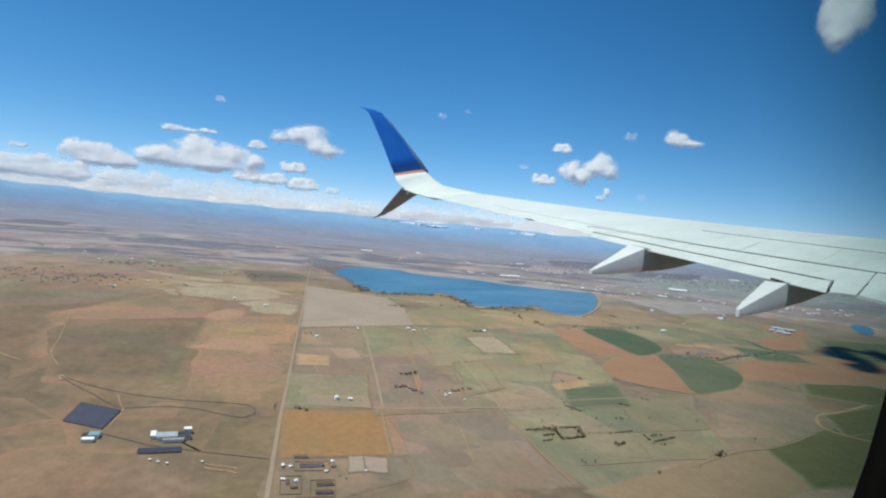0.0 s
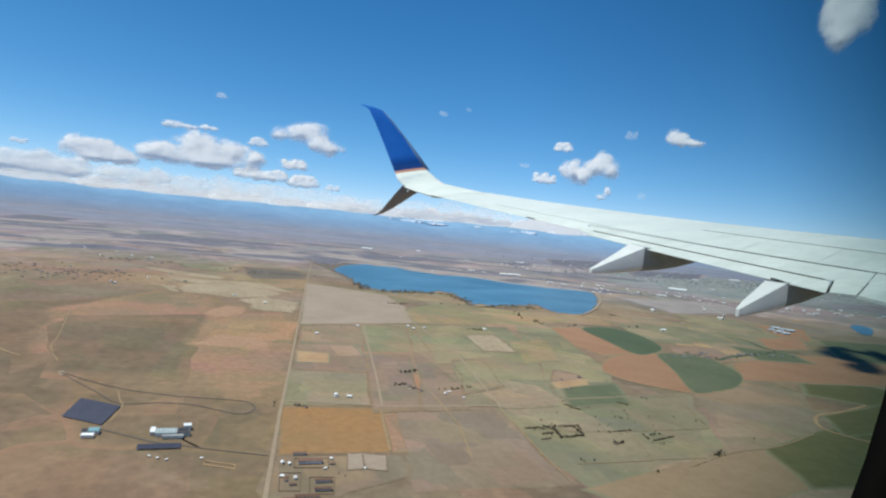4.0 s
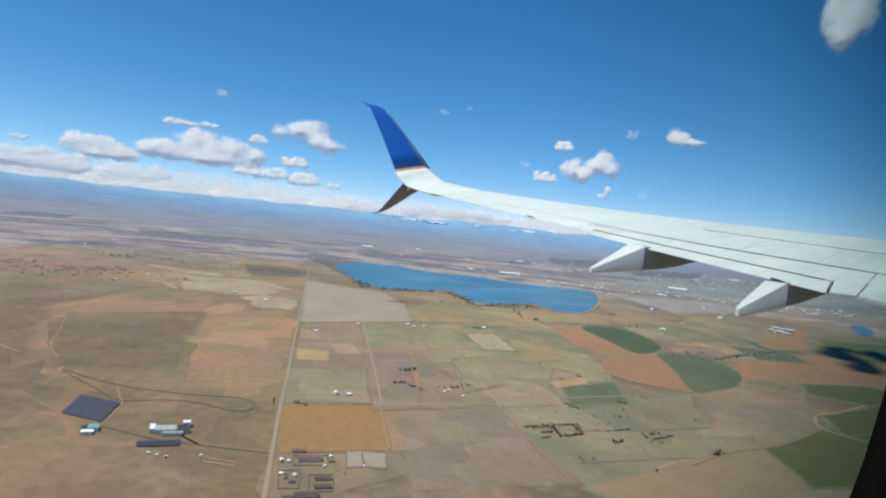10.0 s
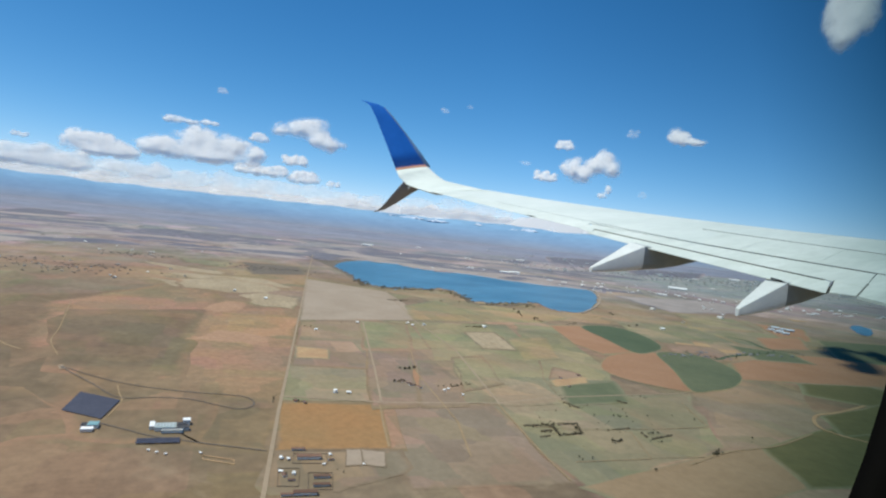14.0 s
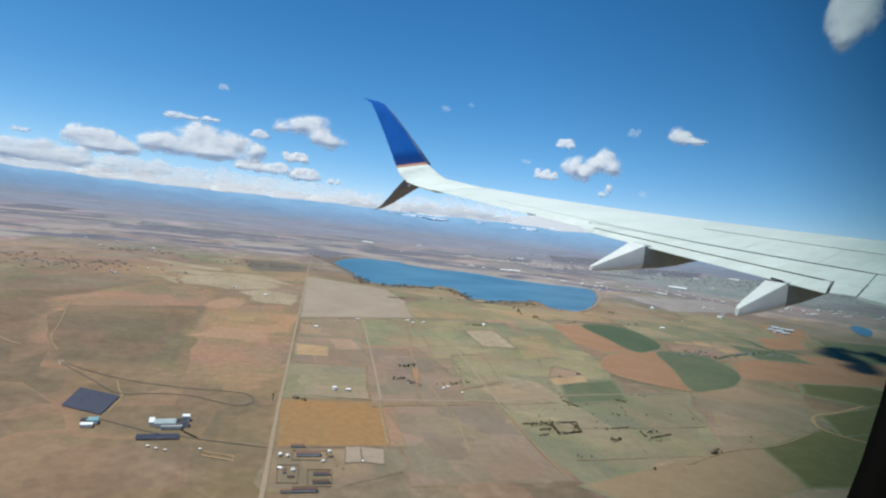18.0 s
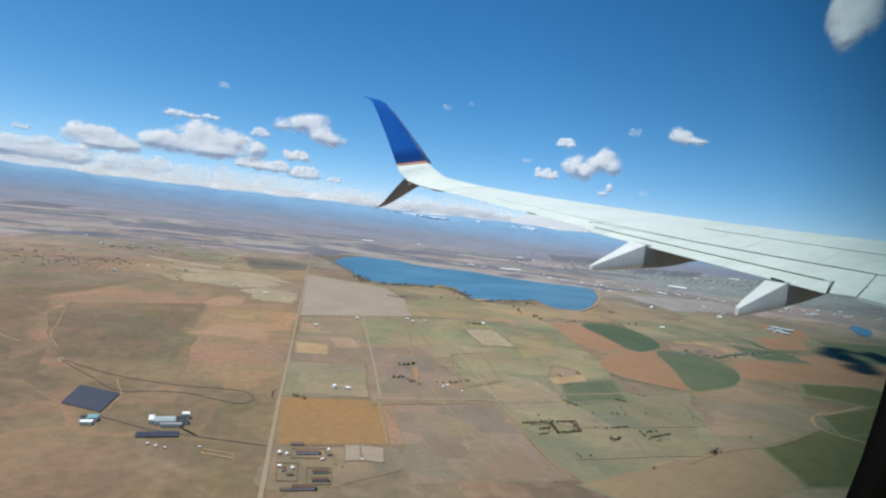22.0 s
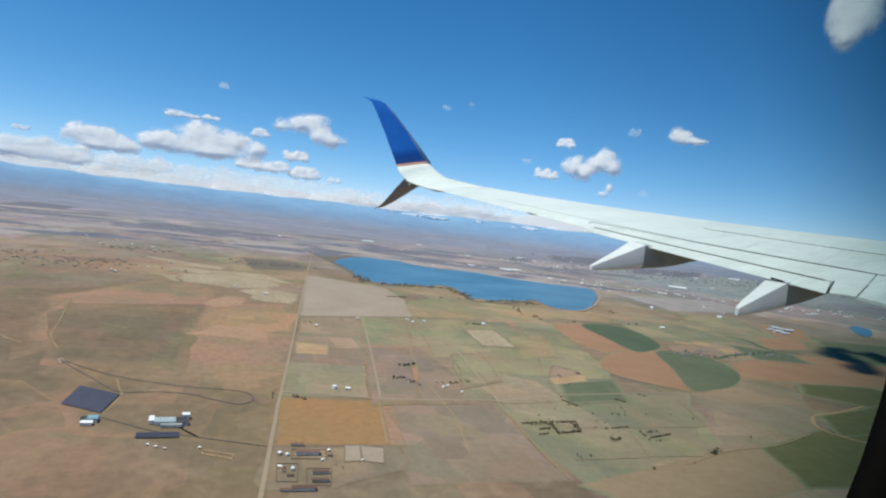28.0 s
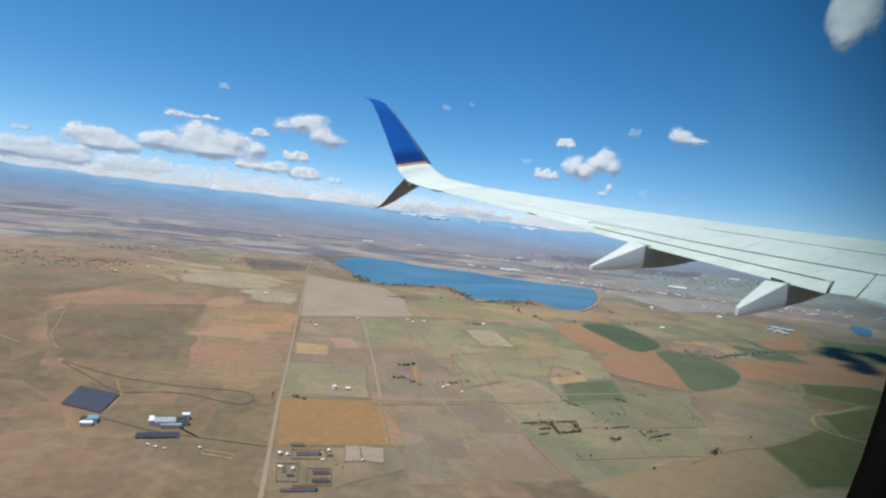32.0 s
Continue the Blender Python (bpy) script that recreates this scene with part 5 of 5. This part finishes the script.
town_place(grouped(house("warehouse", ROOFW, "long white flat warehouse on the plain", "warehouse", 0.3, 3.2, 0.16, ROOFW, 0.35), "distant white warehouses"), SHED_ROWS, 1, 0, 3, facing=True)
town_place(house("distribution_shed", ROOFW, "very large white-roofed shed near the town", "warehouse", 0.2, 2.4, 0.12, ROOFW, 0.25), [(525.8, 587.7, 25.66)], 2, 4, facing=True)
GREENHOUSES = [(340.0, 288.2, 6.87), (340.2, 282.5, 6.81), (342.1, 279.2, 6.80), (324.5, 271.8, 6.53), (323.6, 266.3, 5.66), (327.0, 279.6, 4.97)]
town_place(grouped(house("greenhouse", ROOFGL, "pale grey greenhouse roof in a block", "greenhouse", 0.3, 1.6, 0.3), "greenhouse block"), GREENHOUSES, 3, -8)
FARMS = [(17.1, 129.9, 1.57), (18.9, 128.7, 1.56), (47.4, 145.4, 1.67), (47.8, 143.3, 2.10), (49.1, 141.3, 1.78), (46.0, 146.9, 1.53), (97.4, 153.0, 1.79), (105.9, 156.7, 1.68), (94.7, 143.9, 1.36), (11.5, 92.0, 1.50), (12.4, 90.1, 1.30), (19.6, 97.3, 1.20)]
BARNS = [(14.7, 102.0, 2.70), (16.0, 98.2, 4.60), (17.1, 90.6, 3.00), (16.6, 87.7, 3.00), (13.9, 85.2, 4.00), (11.4, 85.1, 2.20)]
town_place(grouped(house("barn", ROOFB, "long brown-roofed livestock barn on bare ground", "barn", 0.35, 3.6, 0.26, gap=0.3), "livestock barns"), BARNS, 12, -3)
town_place(grouped(house("farm_building", ROOFB, "brown-roofed farm building on bare ground", "farm building", 0.4, 2.0, 0.4), "farm buildings"), FARMS, 4, 4, 10, 0.65)
WHITES = [(52.0, 233.8, 1.39), (32.9, 214.3, 1.47), (74.4, 238.3, 1.45), (75.3, 233.4, 1.43), (81.0, 236.1, 1.45), (109.7, 237.8, 2.03), (54.9, 138.5, 1.04), (56.4, 140.0, 0.90), (58.4, 134.7, 0.88), (29.9, 136.0, 1.3), (11.6, 98.6, 0.90), (12.7, 98.0, 0.80), (19.8, 99.4, 0.80), (11.1, 93.3, 0.80), (13.0, 92.3, 0.90), (18.1, 95.5, 0.70), (-0.9, 101.7, 0.52), (-8.8, 103.4, 0.53), (-7.5, 102.4, 0.52), (-6.1, 101.6, 0.52), (24.7, 95.0, 0.51), (-50.7, 330.8, 2.56), (-53.8, 339.2, 1.64), (-39.8, 366.9, 1.41), (-118.8, 394.6, 2.36), (5.7, 307.7, 2.37), (19.3, 288.1, 1.95), (224.2, 258.3, 2.97), (293.9, 351.0, 3.52), (329.9, 323.5, 4.00), (368.9, 379.6, 3.05), (433.8, 453.9, 3.61)]
town_place(grouped(house("farmhouse", ROOFW, "small white-roofed house among fields", "house", 0.45, 1.4, 0.55), "scattered white houses"), WHITES, 5, 0, 20)

rnd = random.Random(11)
VILLAGE = []
PLOTS = [((-96.0, 379.5, 1.50), 8, 24, 18), ((-73.0, 359.5, 1.40), 8, 16, 16), ((-63.1, 478.9, 1.84), 6, 14, 14)]
for (x, y, w), n, sx, sy in PLOTS:
    VILLAGE += [(x + rnd.gauss(0, sx), y + rnd.gauss(0, sy), w * rnd.uniform(0.7, 1.3)) for _ in range(n)]
town_place(grouped(house("cottage", ROOFG, "small grey-roofed house in a village", "house", 0.45, 1.4, 0.5), "village houses"), VILLAGE, 6, 0, 20)
TOWN = []
for (x, y, w), n, sx, sy in [((764.8, 855.4, 5.48), 60, 170, 110), ((987.0, 898.9, 6.37), 70, 150, 90), ((1380.9, 1012.6, 9.81), 60, 90, 70), ((937.4, 1295.6, 7.63), 30, 160, 130)]:
    TOWN += [(x + rnd.gauss(0, sx), y + rnd.gauss(0, sy), w * rnd.uniform(0.5, 1.5)) for _ in range(n)]
TOWN = [q for q in TOWN if not inside(q, LAKE)]
town_place(grouped(house("town_building", ROOFS, "small grey-roofed building in the distant town", "building", 0.2, 1.8, 0.35), "town buildings"), TOWN, 7, -12, 8)

# the treatment plant: a main hall, annexes, a dark lean-to
plant = tagged(new("industrial_plant"), "industrial plant with white and dark flat roofs", "industrial building")
px, py, u = (-6.6, 112.8, 1.14)
plant.location, plant.rotation_euler = (px, py, 0.16), (0, 0, radians(2))
for nm, x0, x1, y0, y1, h, m in (("hall", -2.0, 1.0, -0.6, 1.6, 0.5, ROOFS), ("hall", 1.1, 2.6, 0.6, 1.7, 0.5, ROOFD), ("annex", 1.9, 3.0, 2.0, 3.2, 0.7, ROOFW), ("annex", -2.8, -2.1, 0.1, 2.4, 0.5, ROOFW), ("tank_house", 1.2, 2.9, -0.7, 0.5, 0.45, ROOFD), ("loading_bay", -1.0, 2.0, -1.6, -0.8, 0.35, ROOFG)):
    b = part(nm, bm_box((x0 * u, y0 * u, 0), (x1 * u, y1 * u, h * u)), WALLP, plant)
    part("roof", bm_box((x0 * u - 0.04, y0 * u - 0.04, h * u), (x1 * u + 0.04, y1 * u + 0.04, h * u + 0.08)), m, b)
for k in range(6):
    part("skylight", bm_box(((-1.8 + 0.45 * k) * u, -0.3 * u, 0.5 * u), ((-1.72 + 0.45 * k) * u, 1.3 * u, 0.62 * u)), ROOFGL, plant)
lot = tagged(new("canopy_array"), "long dark solar canopy beside the plant", "solar canopy")
px, py, u = (-7.7, 107.3, 1.09)
lot.location, lot.rotation_euler = (px, py, 0.16), (0, 0, radians(1))
for k in range(6):
    part("canopy_row", bm_box((-3.1 * u, (-1.0 + 0.36 * k) * u, 0.10 * u), (3.0 * u, (-0.70 + 0.36 * k) * u, 0.13 * u)), PANEL, lot)
    for x in (-2.9, 0, 2.8):
        part("post", bm_box((x * u, (-0.88 + 0.36 * k) * u, 0), ((x + 0.08) * u, (-0.82 + 0.36 * k) * u, 0.10 * u)), STEEL, lot)
office = tagged(new("control_building"), "small teal-roofed building with a white shed", "building")
px, py, u = (-19.2, 113.9, 1.16)
office.location = (px, py, 0.16)
for nm, x0, x1, y0, y1, h, m in (("block", -0.3, 1.1, -0.1, 1.6, 0.5, ROOFT), ("shed", -0.9, 0.7, -1.5, -0.5, 0.4, ROOFW), ("shed", -1.2, -0.5, 0.4, 1.6, 0.35, ROOFD)):
    b = part(nm, bm_box((x0 * u, y0 * u, 0), (x1 * u, y1 * u, h * u)), WALLP, office)
    part("roof", bm_box((x0 * u - 0.03, y0 * u - 0.03, h * u), (x1 * u + 0.03, y1 * u + 0.03, h * u + 0.06)), m, b)
# the solar array: tilted rows between four corners
array = tagged(new("solar_array"), "square dark blue solar panel array on bare ground", "solar array")
C = [Vector(p) for p in ((-25.6, 123.9), (-24.9, 135.3), (-16.9, 129.7), (-18.3, 118.8))]
ROWS = 26
for i in range(ROWS):
    f0, f1 = i / ROWS, (i + 0.86) / ROWS
    a, b = C[0].lerp(C[1], f0), C[3].lerp(C[2], f0)
    c, d = C[3].lerp(C[2], f1), C[0].lerp(C[1], f1)
    bm = bmesh.new()
    lo = [bm.verts.new((*p, z)) for p, z in ((a, 0.16), (b, 0.16), (c, 0.24), (d, 0.24))]
    hi = [bm.verts.new(v.co + Vector((0, 0, 0.05))) for v in lo]
    bm.faces.new(lo)
    bm.faces.new(hi)
    for k in range(4):
        bm.faces.new((lo[k], lo[(k + 1) % 4], hi[(k + 1) % 4], hi[k]))
    part("solar_panel", bm, PANEL, array)
    for t in (0.05, 0.5, 0.95):
        q = a.lerp(b, t).lerp(d.lerp(c, t), 0.5)
        part("post", bm_box((q.x - 0.04, q.y - 0.04, 0.02), (q.x + 0.04, q.y + 0.04, 0.20)), STEEL, array)
SPECKS = []
for (x, y, w), n, sx, sy in [((411.6, 475.5, 3.01), 26, 60, 45), ((498.4, 453.2, 3.23), 24, 70, 45), ((587.8, 430.2, 4.19), 16, 40, 36), ((381.4, 526.4, 3.11), 14, 60, 40), ((525.3, 923.4, 4.06), 16, 140, 70), ((-89.3, 550.3, 2.13), 14, 150, 60)]:
    SPECKS += [(x + rnd.gauss(0, sx), y + rnd.gauss(0, sy), w * rnd.uniform(0.6, 1.4)) for _ in range(n)]
SPECKS = [q for q in SPECKS if not inside(q, LAKE)]
town_place(grouped(house("outlying_house", ROOFW, "tiny white building scattered on the plain", "house", 0.35, 1.7, 0.4), "outlying white buildings"), SPECKS, 9, 0, 20)

# hedges and windbreaks round the small plots
for line in ([(71.0, 113.0), (77.7, 113.5), (75.4, 107.5), (69.3, 106.5), (70.9, 113.0)], [(64.0, 112.5), (67.6, 112.8)], [(66.3, 109.0), (69.0, 109.5)], [(69.0, 113.8), (70.3, 110.9)], [(84.0, 129.3), (85.6, 124.7)],
             [(64.2, 105.8), (66.6, 106.3)], [(101.0, 130.3), (102.7, 128.4)], [(79.8, 101.7), (82.2, 102.9)], [(90.6, 107.2), (89.3, 102.8), (97.3, 105.1)], [(83.0, 108.9), (89.2, 109.8)], [(98.6, 94.3), (101.8, 94.3)],
             [(50.4, 159.9), (54.8, 162.8)], [(44.8, 146.8), (47.0, 147.5)], [(58.6, 142.6), (64.5, 145.0)], [(14.6, 102.8), (16.5, 102.9)], [(86.7, 312.7), (96.4, 314.5)], [(156.2, 295.7), (149.7, 279.0)], [(153.3, 273.1), (152.9, 263.2)], [(104.2, 237.8), (109.7, 237.8)]):
    pts = []
    for a, b in zip(line, line[1:]):
        a, b = Vector(a), Vector(b)
        n = max(3, int((b - a).length / 0.4))
        pts += [a.lerp(b, (k + noise.noise((k * 1.7, a.x, a.y)) * 0.5) / n) for k in range(n + 1)]
    bm = bmesh.new()
    for k, p in enumerate(pts):
        w = 0.21 * (1.0 + 0.6 * noise.noise((p.x * 2, p.y * 2, 4)))
        if noise.noise((p.x * 0.4, p.y * 0.4, 9)) > 0.28:
            continue
        g = bmesh.ops.create_icosphere(bm, subdivisions=2, radius=w, matrix=Matrix.Translation((p.x, p.y, 0.1 + 0.45 * w)) @ Matrix.Diagonal((1.25, 1.25, 0.8, 1)))
        for v in g["verts"]:
            v.co += Vector((noise.noise(v.co * 3), noise.noise(v.co * 3 + Vector((5, 0, 0))), noise.noise(v.co * 3 + Vector((0, 5, 0))))) * w * 0.5
    if not bm.verts:
        bm.free()
        continue
    tagged(part("hedge", bm, HEDGE), "dark clumpy hedge along a small plot", "hedge", "plot hedges")
# white water tank
tank = tagged(new("water_tank"), "round white water tank beside a farm lane", "tank")
px, py, u = (26.8, 136.4, 0.5)
tank.location = (px, py, 0.16)
bm = bmesh.new()
bmesh.ops.create_cone(bm, cap_ends=True, segments=24, radius1=u, radius2=u, depth=u * 1.3, matrix=Matrix.Translation((0, 0, u * 0.65)))
part("shell", bm, ROOFW, tank)
bm = bmesh.new()
bmesh.ops.create_cone(bm, cap_ends=True, segments=24, radius1=u * 1.03, radius2=u * 0.1, depth=u * 0.4, matrix=Matrix.Translation((0, 0, u * 1.5)))
part("roof", bm, ROOFW, tank)
# livestock yards beside the orange field: pale concrete pads
for i, q in enumerate(([(23.1, 101.4), (25.5, 101.3), (24.6, 95.4), (21.9, 95.2)], [(25.8, 101.2), (29.3, 99.9), (28.0, 94.2), (25.0, 95.4)])):
    flat("concrete_yard", q, PALE, 0.15, "pale concrete farmyard pad", category="yard", rough=0.2)


for q in ([(13.7, 100.3), (19.5, 99.9), (18.7, 95.9), (13.2, 96.4)], [(15.2, 92.5), (19.0, 92.1), (18.0, 86.2), (14.5, 86.6)], [(10.8, 94.6), (14.1, 94.3), (13.2, 87.8), (10.2, 88.2)]):
    strip("corral_fence", q, 0.07, FENCE, 0.12, "dark wooden corral fence beside the barns", "fence", False, True, height=0.12)


# ---- trees ----
def tree(seed, bushy):
    rnd = random.Random(seed)
    root = tagged(new("tree"), "bare dark scrubby tree in dry grass", "tree", "scattered trees")
    bm = bmesh.new()
    bmesh.ops.create_cone(bm, cap_ends=True, segments=6, radius1=0.06, radius2=0.03, depth=0.5, matrix=Matrix.Translation((0, 0, 0.25)))
    for k in range(4):
        a = k * 1.6 + rnd.random()
        bmesh.ops.create_cone(bm, cap_ends=False, segments=5, radius1=0.03, radius2=0.01, depth=0.4, matrix=Matrix.Translation((0.12 * math.cos(a), 0.12 * math.sin(a), 0.55)) @ Matrix.Rotation(a, 4, "Z") @ Matrix.Rotation(0.7, 4, "Y"))
    part("trunk", bm, BARK, root)
    bm = bmesh.new()
    for k in range(bushy):
        a, r = rnd.uniform(0, math.tau), 0.34 * math.sqrt(rnd.random())
        p = Vector((r * math.cos(a), r * math.sin(a), rnd.uniform(0.35, 1.0)))
        s = rnd.uniform(0.07, 0.14)
        g = bmesh.ops.create_icosphere(bm, subdivisions=1, radius=s, matrix=Matrix.Translation(p) @ Matrix.Diagonal((1, 1, 0.7, 1)))
        for v in g["verts"]:
            v.co += Vector((rnd.uniform(-1, 1), rnd.uniform(-1, 1), rnd.uniform(-1, 1))) * s * 0.35
    part("crown", bm, LEAF, root)
    return root


masters = [tree(1, 26), tree(2, 32), tree(3, 22)]
SPOTS = []
rnd = random.Random(5)


def row_of_trees(a, b, n, size, jitter):
    n = max(3, int(n * 0.62)) if jitter > 0.2 else int(n * 1.1)
    for i in range(n):
        t = (i + rnd.random()) / n
        SPOTS.append((a[0] + (b[0] - a[0]) * t + rnd.gauss(0, jitter), a[1] + (b[1] - a[1]) * t + rnd.gauss(0, jitter), size * rnd.uniform(0.35, 0.7)))


for a, b, n, size, jit in (
        ((67.3, 112.1), (76.1, 113.2), 14, 0.9, 0.15), ((76.1, 113.2), (75.0, 107.2), 10, 0.9, 0.15), ((75.0, 107.2), (69.0, 106.2), 9, 0.9, 0.15), ((69.0, 106.2), (70.6, 112.3), 9, 0.9, 0.15),
        ((68.4, 108.6), (66.0, 108.7), 4, 0.9, 0.2), ((64.8, 111.5), (67.1, 111.7), 5, 0.8, 0.3), ((100.6, 130.3), (102.7, 128.4), 8, 0.9, 0.5), ((91.4, 118.2), (94.5, 116.9), 9, 0.8, 0.6),
        ((90.0, 106.5), (96.8, 104.4), 14, 0.8, 0.6), ((79.2, 101.4), (82.0, 102.2), 8, 1.2, 0.4), ((98.4, 94.0), (101.2, 94.1), 8, 1.1, 0.3), ((98.1, 93.4), (102.2, 96.2), 5, 1.0, 0.2),
        ((49.0, 159.2), (53.6, 160.8), 12, 1.4, 0.5), ((43.2, 146.2), (46.5, 146.9), 9, 1.2, 0.5), ((55.0, 142.5), (63.9, 144.4), 14, 1.0, 0.5), ((99.7, 235.4), (108.1, 236.1), 12, 1.3, 1.0),
        ((86.1, 310.3), (92.7, 308.8), 12, 2.0, 1.5), ((155.6, 299.5), (150.3, 282.7), 9, 2.2, 1.2), ((154.5, 273.5), (152.6, 261.5), 9, 2.0, 1.2), ((160.6, 255.8), (172.9, 262.0), 9, 1.6, 1.5),
        ((-79.7, 360.3), (-67.4, 357.8), 10, 1.0, 8), ((-100.2, 375.4), (-88.1, 379.9), 8, 1.0, 8), ((-67.0, 377.8), (-63.5, 391.5), 5, 1.0, 4), ((-72.2, 503.6), (-57.6, 463.6), 8, 1.5, 6),
        ((-44.4, 478.4), (-36.6, 476.3), 6, 1.5, 4), ((223.6, 305.1), (235.9, 313.1), 8, 1.8, 1.5), ((206.9, 262.3), (217.1, 268.1), 8, 1.6, 1.0), ((187.2, 199.9), (194.9, 187.6), 26, 1.1, 0.8),
        ((196.1, 188.7), (249.2, 208.1), 20, 1.2, 1.0), ((111.4, 134.5), (113.0, 132.9), 5, 1.0, 0.4), ((66.7, 94.5), (68.9, 94.8), 5, 0.7, 0.6), ((78.6, 88.2), (78.8, 87.7), 3, 0.8, 0.3),
        ((16.0, 130.7), (19.8, 127.5), 10, 0.8, 0.3), ((12.9, 134.0), (12.3, 128.3), 6, 0.8, 0.15), ((44.9, 227.1), (52.6, 236.5), 5, 1.0, 1.0), ((28.3, 219.7), (31.8, 219.4), 6, 1.0, 0.6), ((19.0, 99.6), (21.1, 91.4), 6, 0.6, 0.8), ((11.5, 101.2), (11.6, 92.1), 6, 0.6, 0.3)):
    row_of_trees(a, b, n, size, jit)
x0, y0 = (88.5, 112.4)
for i in range(40):
    SPOTS.append((x0 + rnd.gauss(0, 13), y0 + rnd.gauss(0, 11), rnd.uniform(0.2, 0.5)))
for i, (x, y, s) in enumerate(SPOTS):
    m = Matrix.Translation((x, y, 0.1)) @ Matrix.Rotation(rnd.uniform(0, 6.28), 4, "Z") @ Matrix.Diagonal((s * 1.2, s * 1.2, s * 0.8, 1))
    if i < 3:
        masters[i].matrix_world = m
    else:
        copy_thing(masters[i % 3], Matrix()).matrix_basis = m


# ---- far woods and hedgerows ----
def far_woods(regions, seed, label, leaf):
    rnd = random.Random(seed)
    verts, faces = [], []
    for (cx, cy), n, sx, sy, size in regions:
        for _ in range(n):
            x, y, r = cx + rnd.gauss(0, sx), cy + rnd.gauss(0, sy), size * rnd.uniform(0.5, 1.4)
            k0 = len(verts)
            sides = 7
            for h, f in ((0.0, 0.8), (0.35, 1.0), (0.75, 0.6)):
                for k in range(sides):
                    a = k * math.tau / sides + rnd.uniform(-0.2, 0.2)
                    q = r * f * rnd.uniform(0.75, 1.2)
                    verts.append((x + q * math.cos(a) * 1.6, y + q * math.sin(a), 0.1 + h * r * 0.8))
            verts.append((x, y, 0.1 + r * 0.75))
            for ring in range(2):
                for k in range(sides):
                    a, b = k0 + ring * sides + k, k0 + ring * sides + (k + 1) % sides
                    faces.append((a, b, b + sides, a + sides))
            for k in range(sides):
                faces.append((k0 + 2 * sides + k, k0 + 2 * sides + (k + 1) % sides, k0 + 3 * sides))
    me = bpy.data.meshes.new("woods")
    me.from_pydata(verts, [], faces)
    me.materials.append(leaf)
    tagged(new("woods", me), label, "woods", kind="stuff")


PALELEAF = mat("bare_branches", (0.160, 0.140, 0.122), (0.196, 0.170, 0.148), 0.05, 0.5, grain=0.25)
# distant trees greyed by haze put into the colour
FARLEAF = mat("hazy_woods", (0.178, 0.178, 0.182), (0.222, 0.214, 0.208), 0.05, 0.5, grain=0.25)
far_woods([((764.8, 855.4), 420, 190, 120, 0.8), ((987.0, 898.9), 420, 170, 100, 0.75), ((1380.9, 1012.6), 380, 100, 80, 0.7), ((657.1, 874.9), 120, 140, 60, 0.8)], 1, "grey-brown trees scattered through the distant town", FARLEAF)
far_woods([((-75.2, 364.0), 60, 22, 14, 0.5), ((-100.7, 382.3), 50, 24, 14, 0.5), ((33.8, 447.1), 60, 16, 8, 0.6), ((-64.7, 477.0), 40, 14, 10, 0.5)], 2, "dim clumps of bare trees on the plain", PALELEAF)
far_woods([((184.6, 192.4), 24, 12, 2, 0.5), ((223.1, 199.1), 24, 18, 2, 0.6)], 3, "low brush along the winding creek", FARLEAF)
far_woods([((104.0, 374.0), 26, 9, 3, 0.75), ((126.0, 378.0), 22, 9, 3, 0.7), ((143.0, 352.0), 26, 3, 12, 0.7), ((148.0, 322.0), 20, 8, 3, 0.65), ((172.0, 328.0), 22, 9, 4, 0.65), ((88.0, 395.0), 22, 3, 12, 0.8)], 4, "dark brush in clumps along the lake shore", HEDGE)
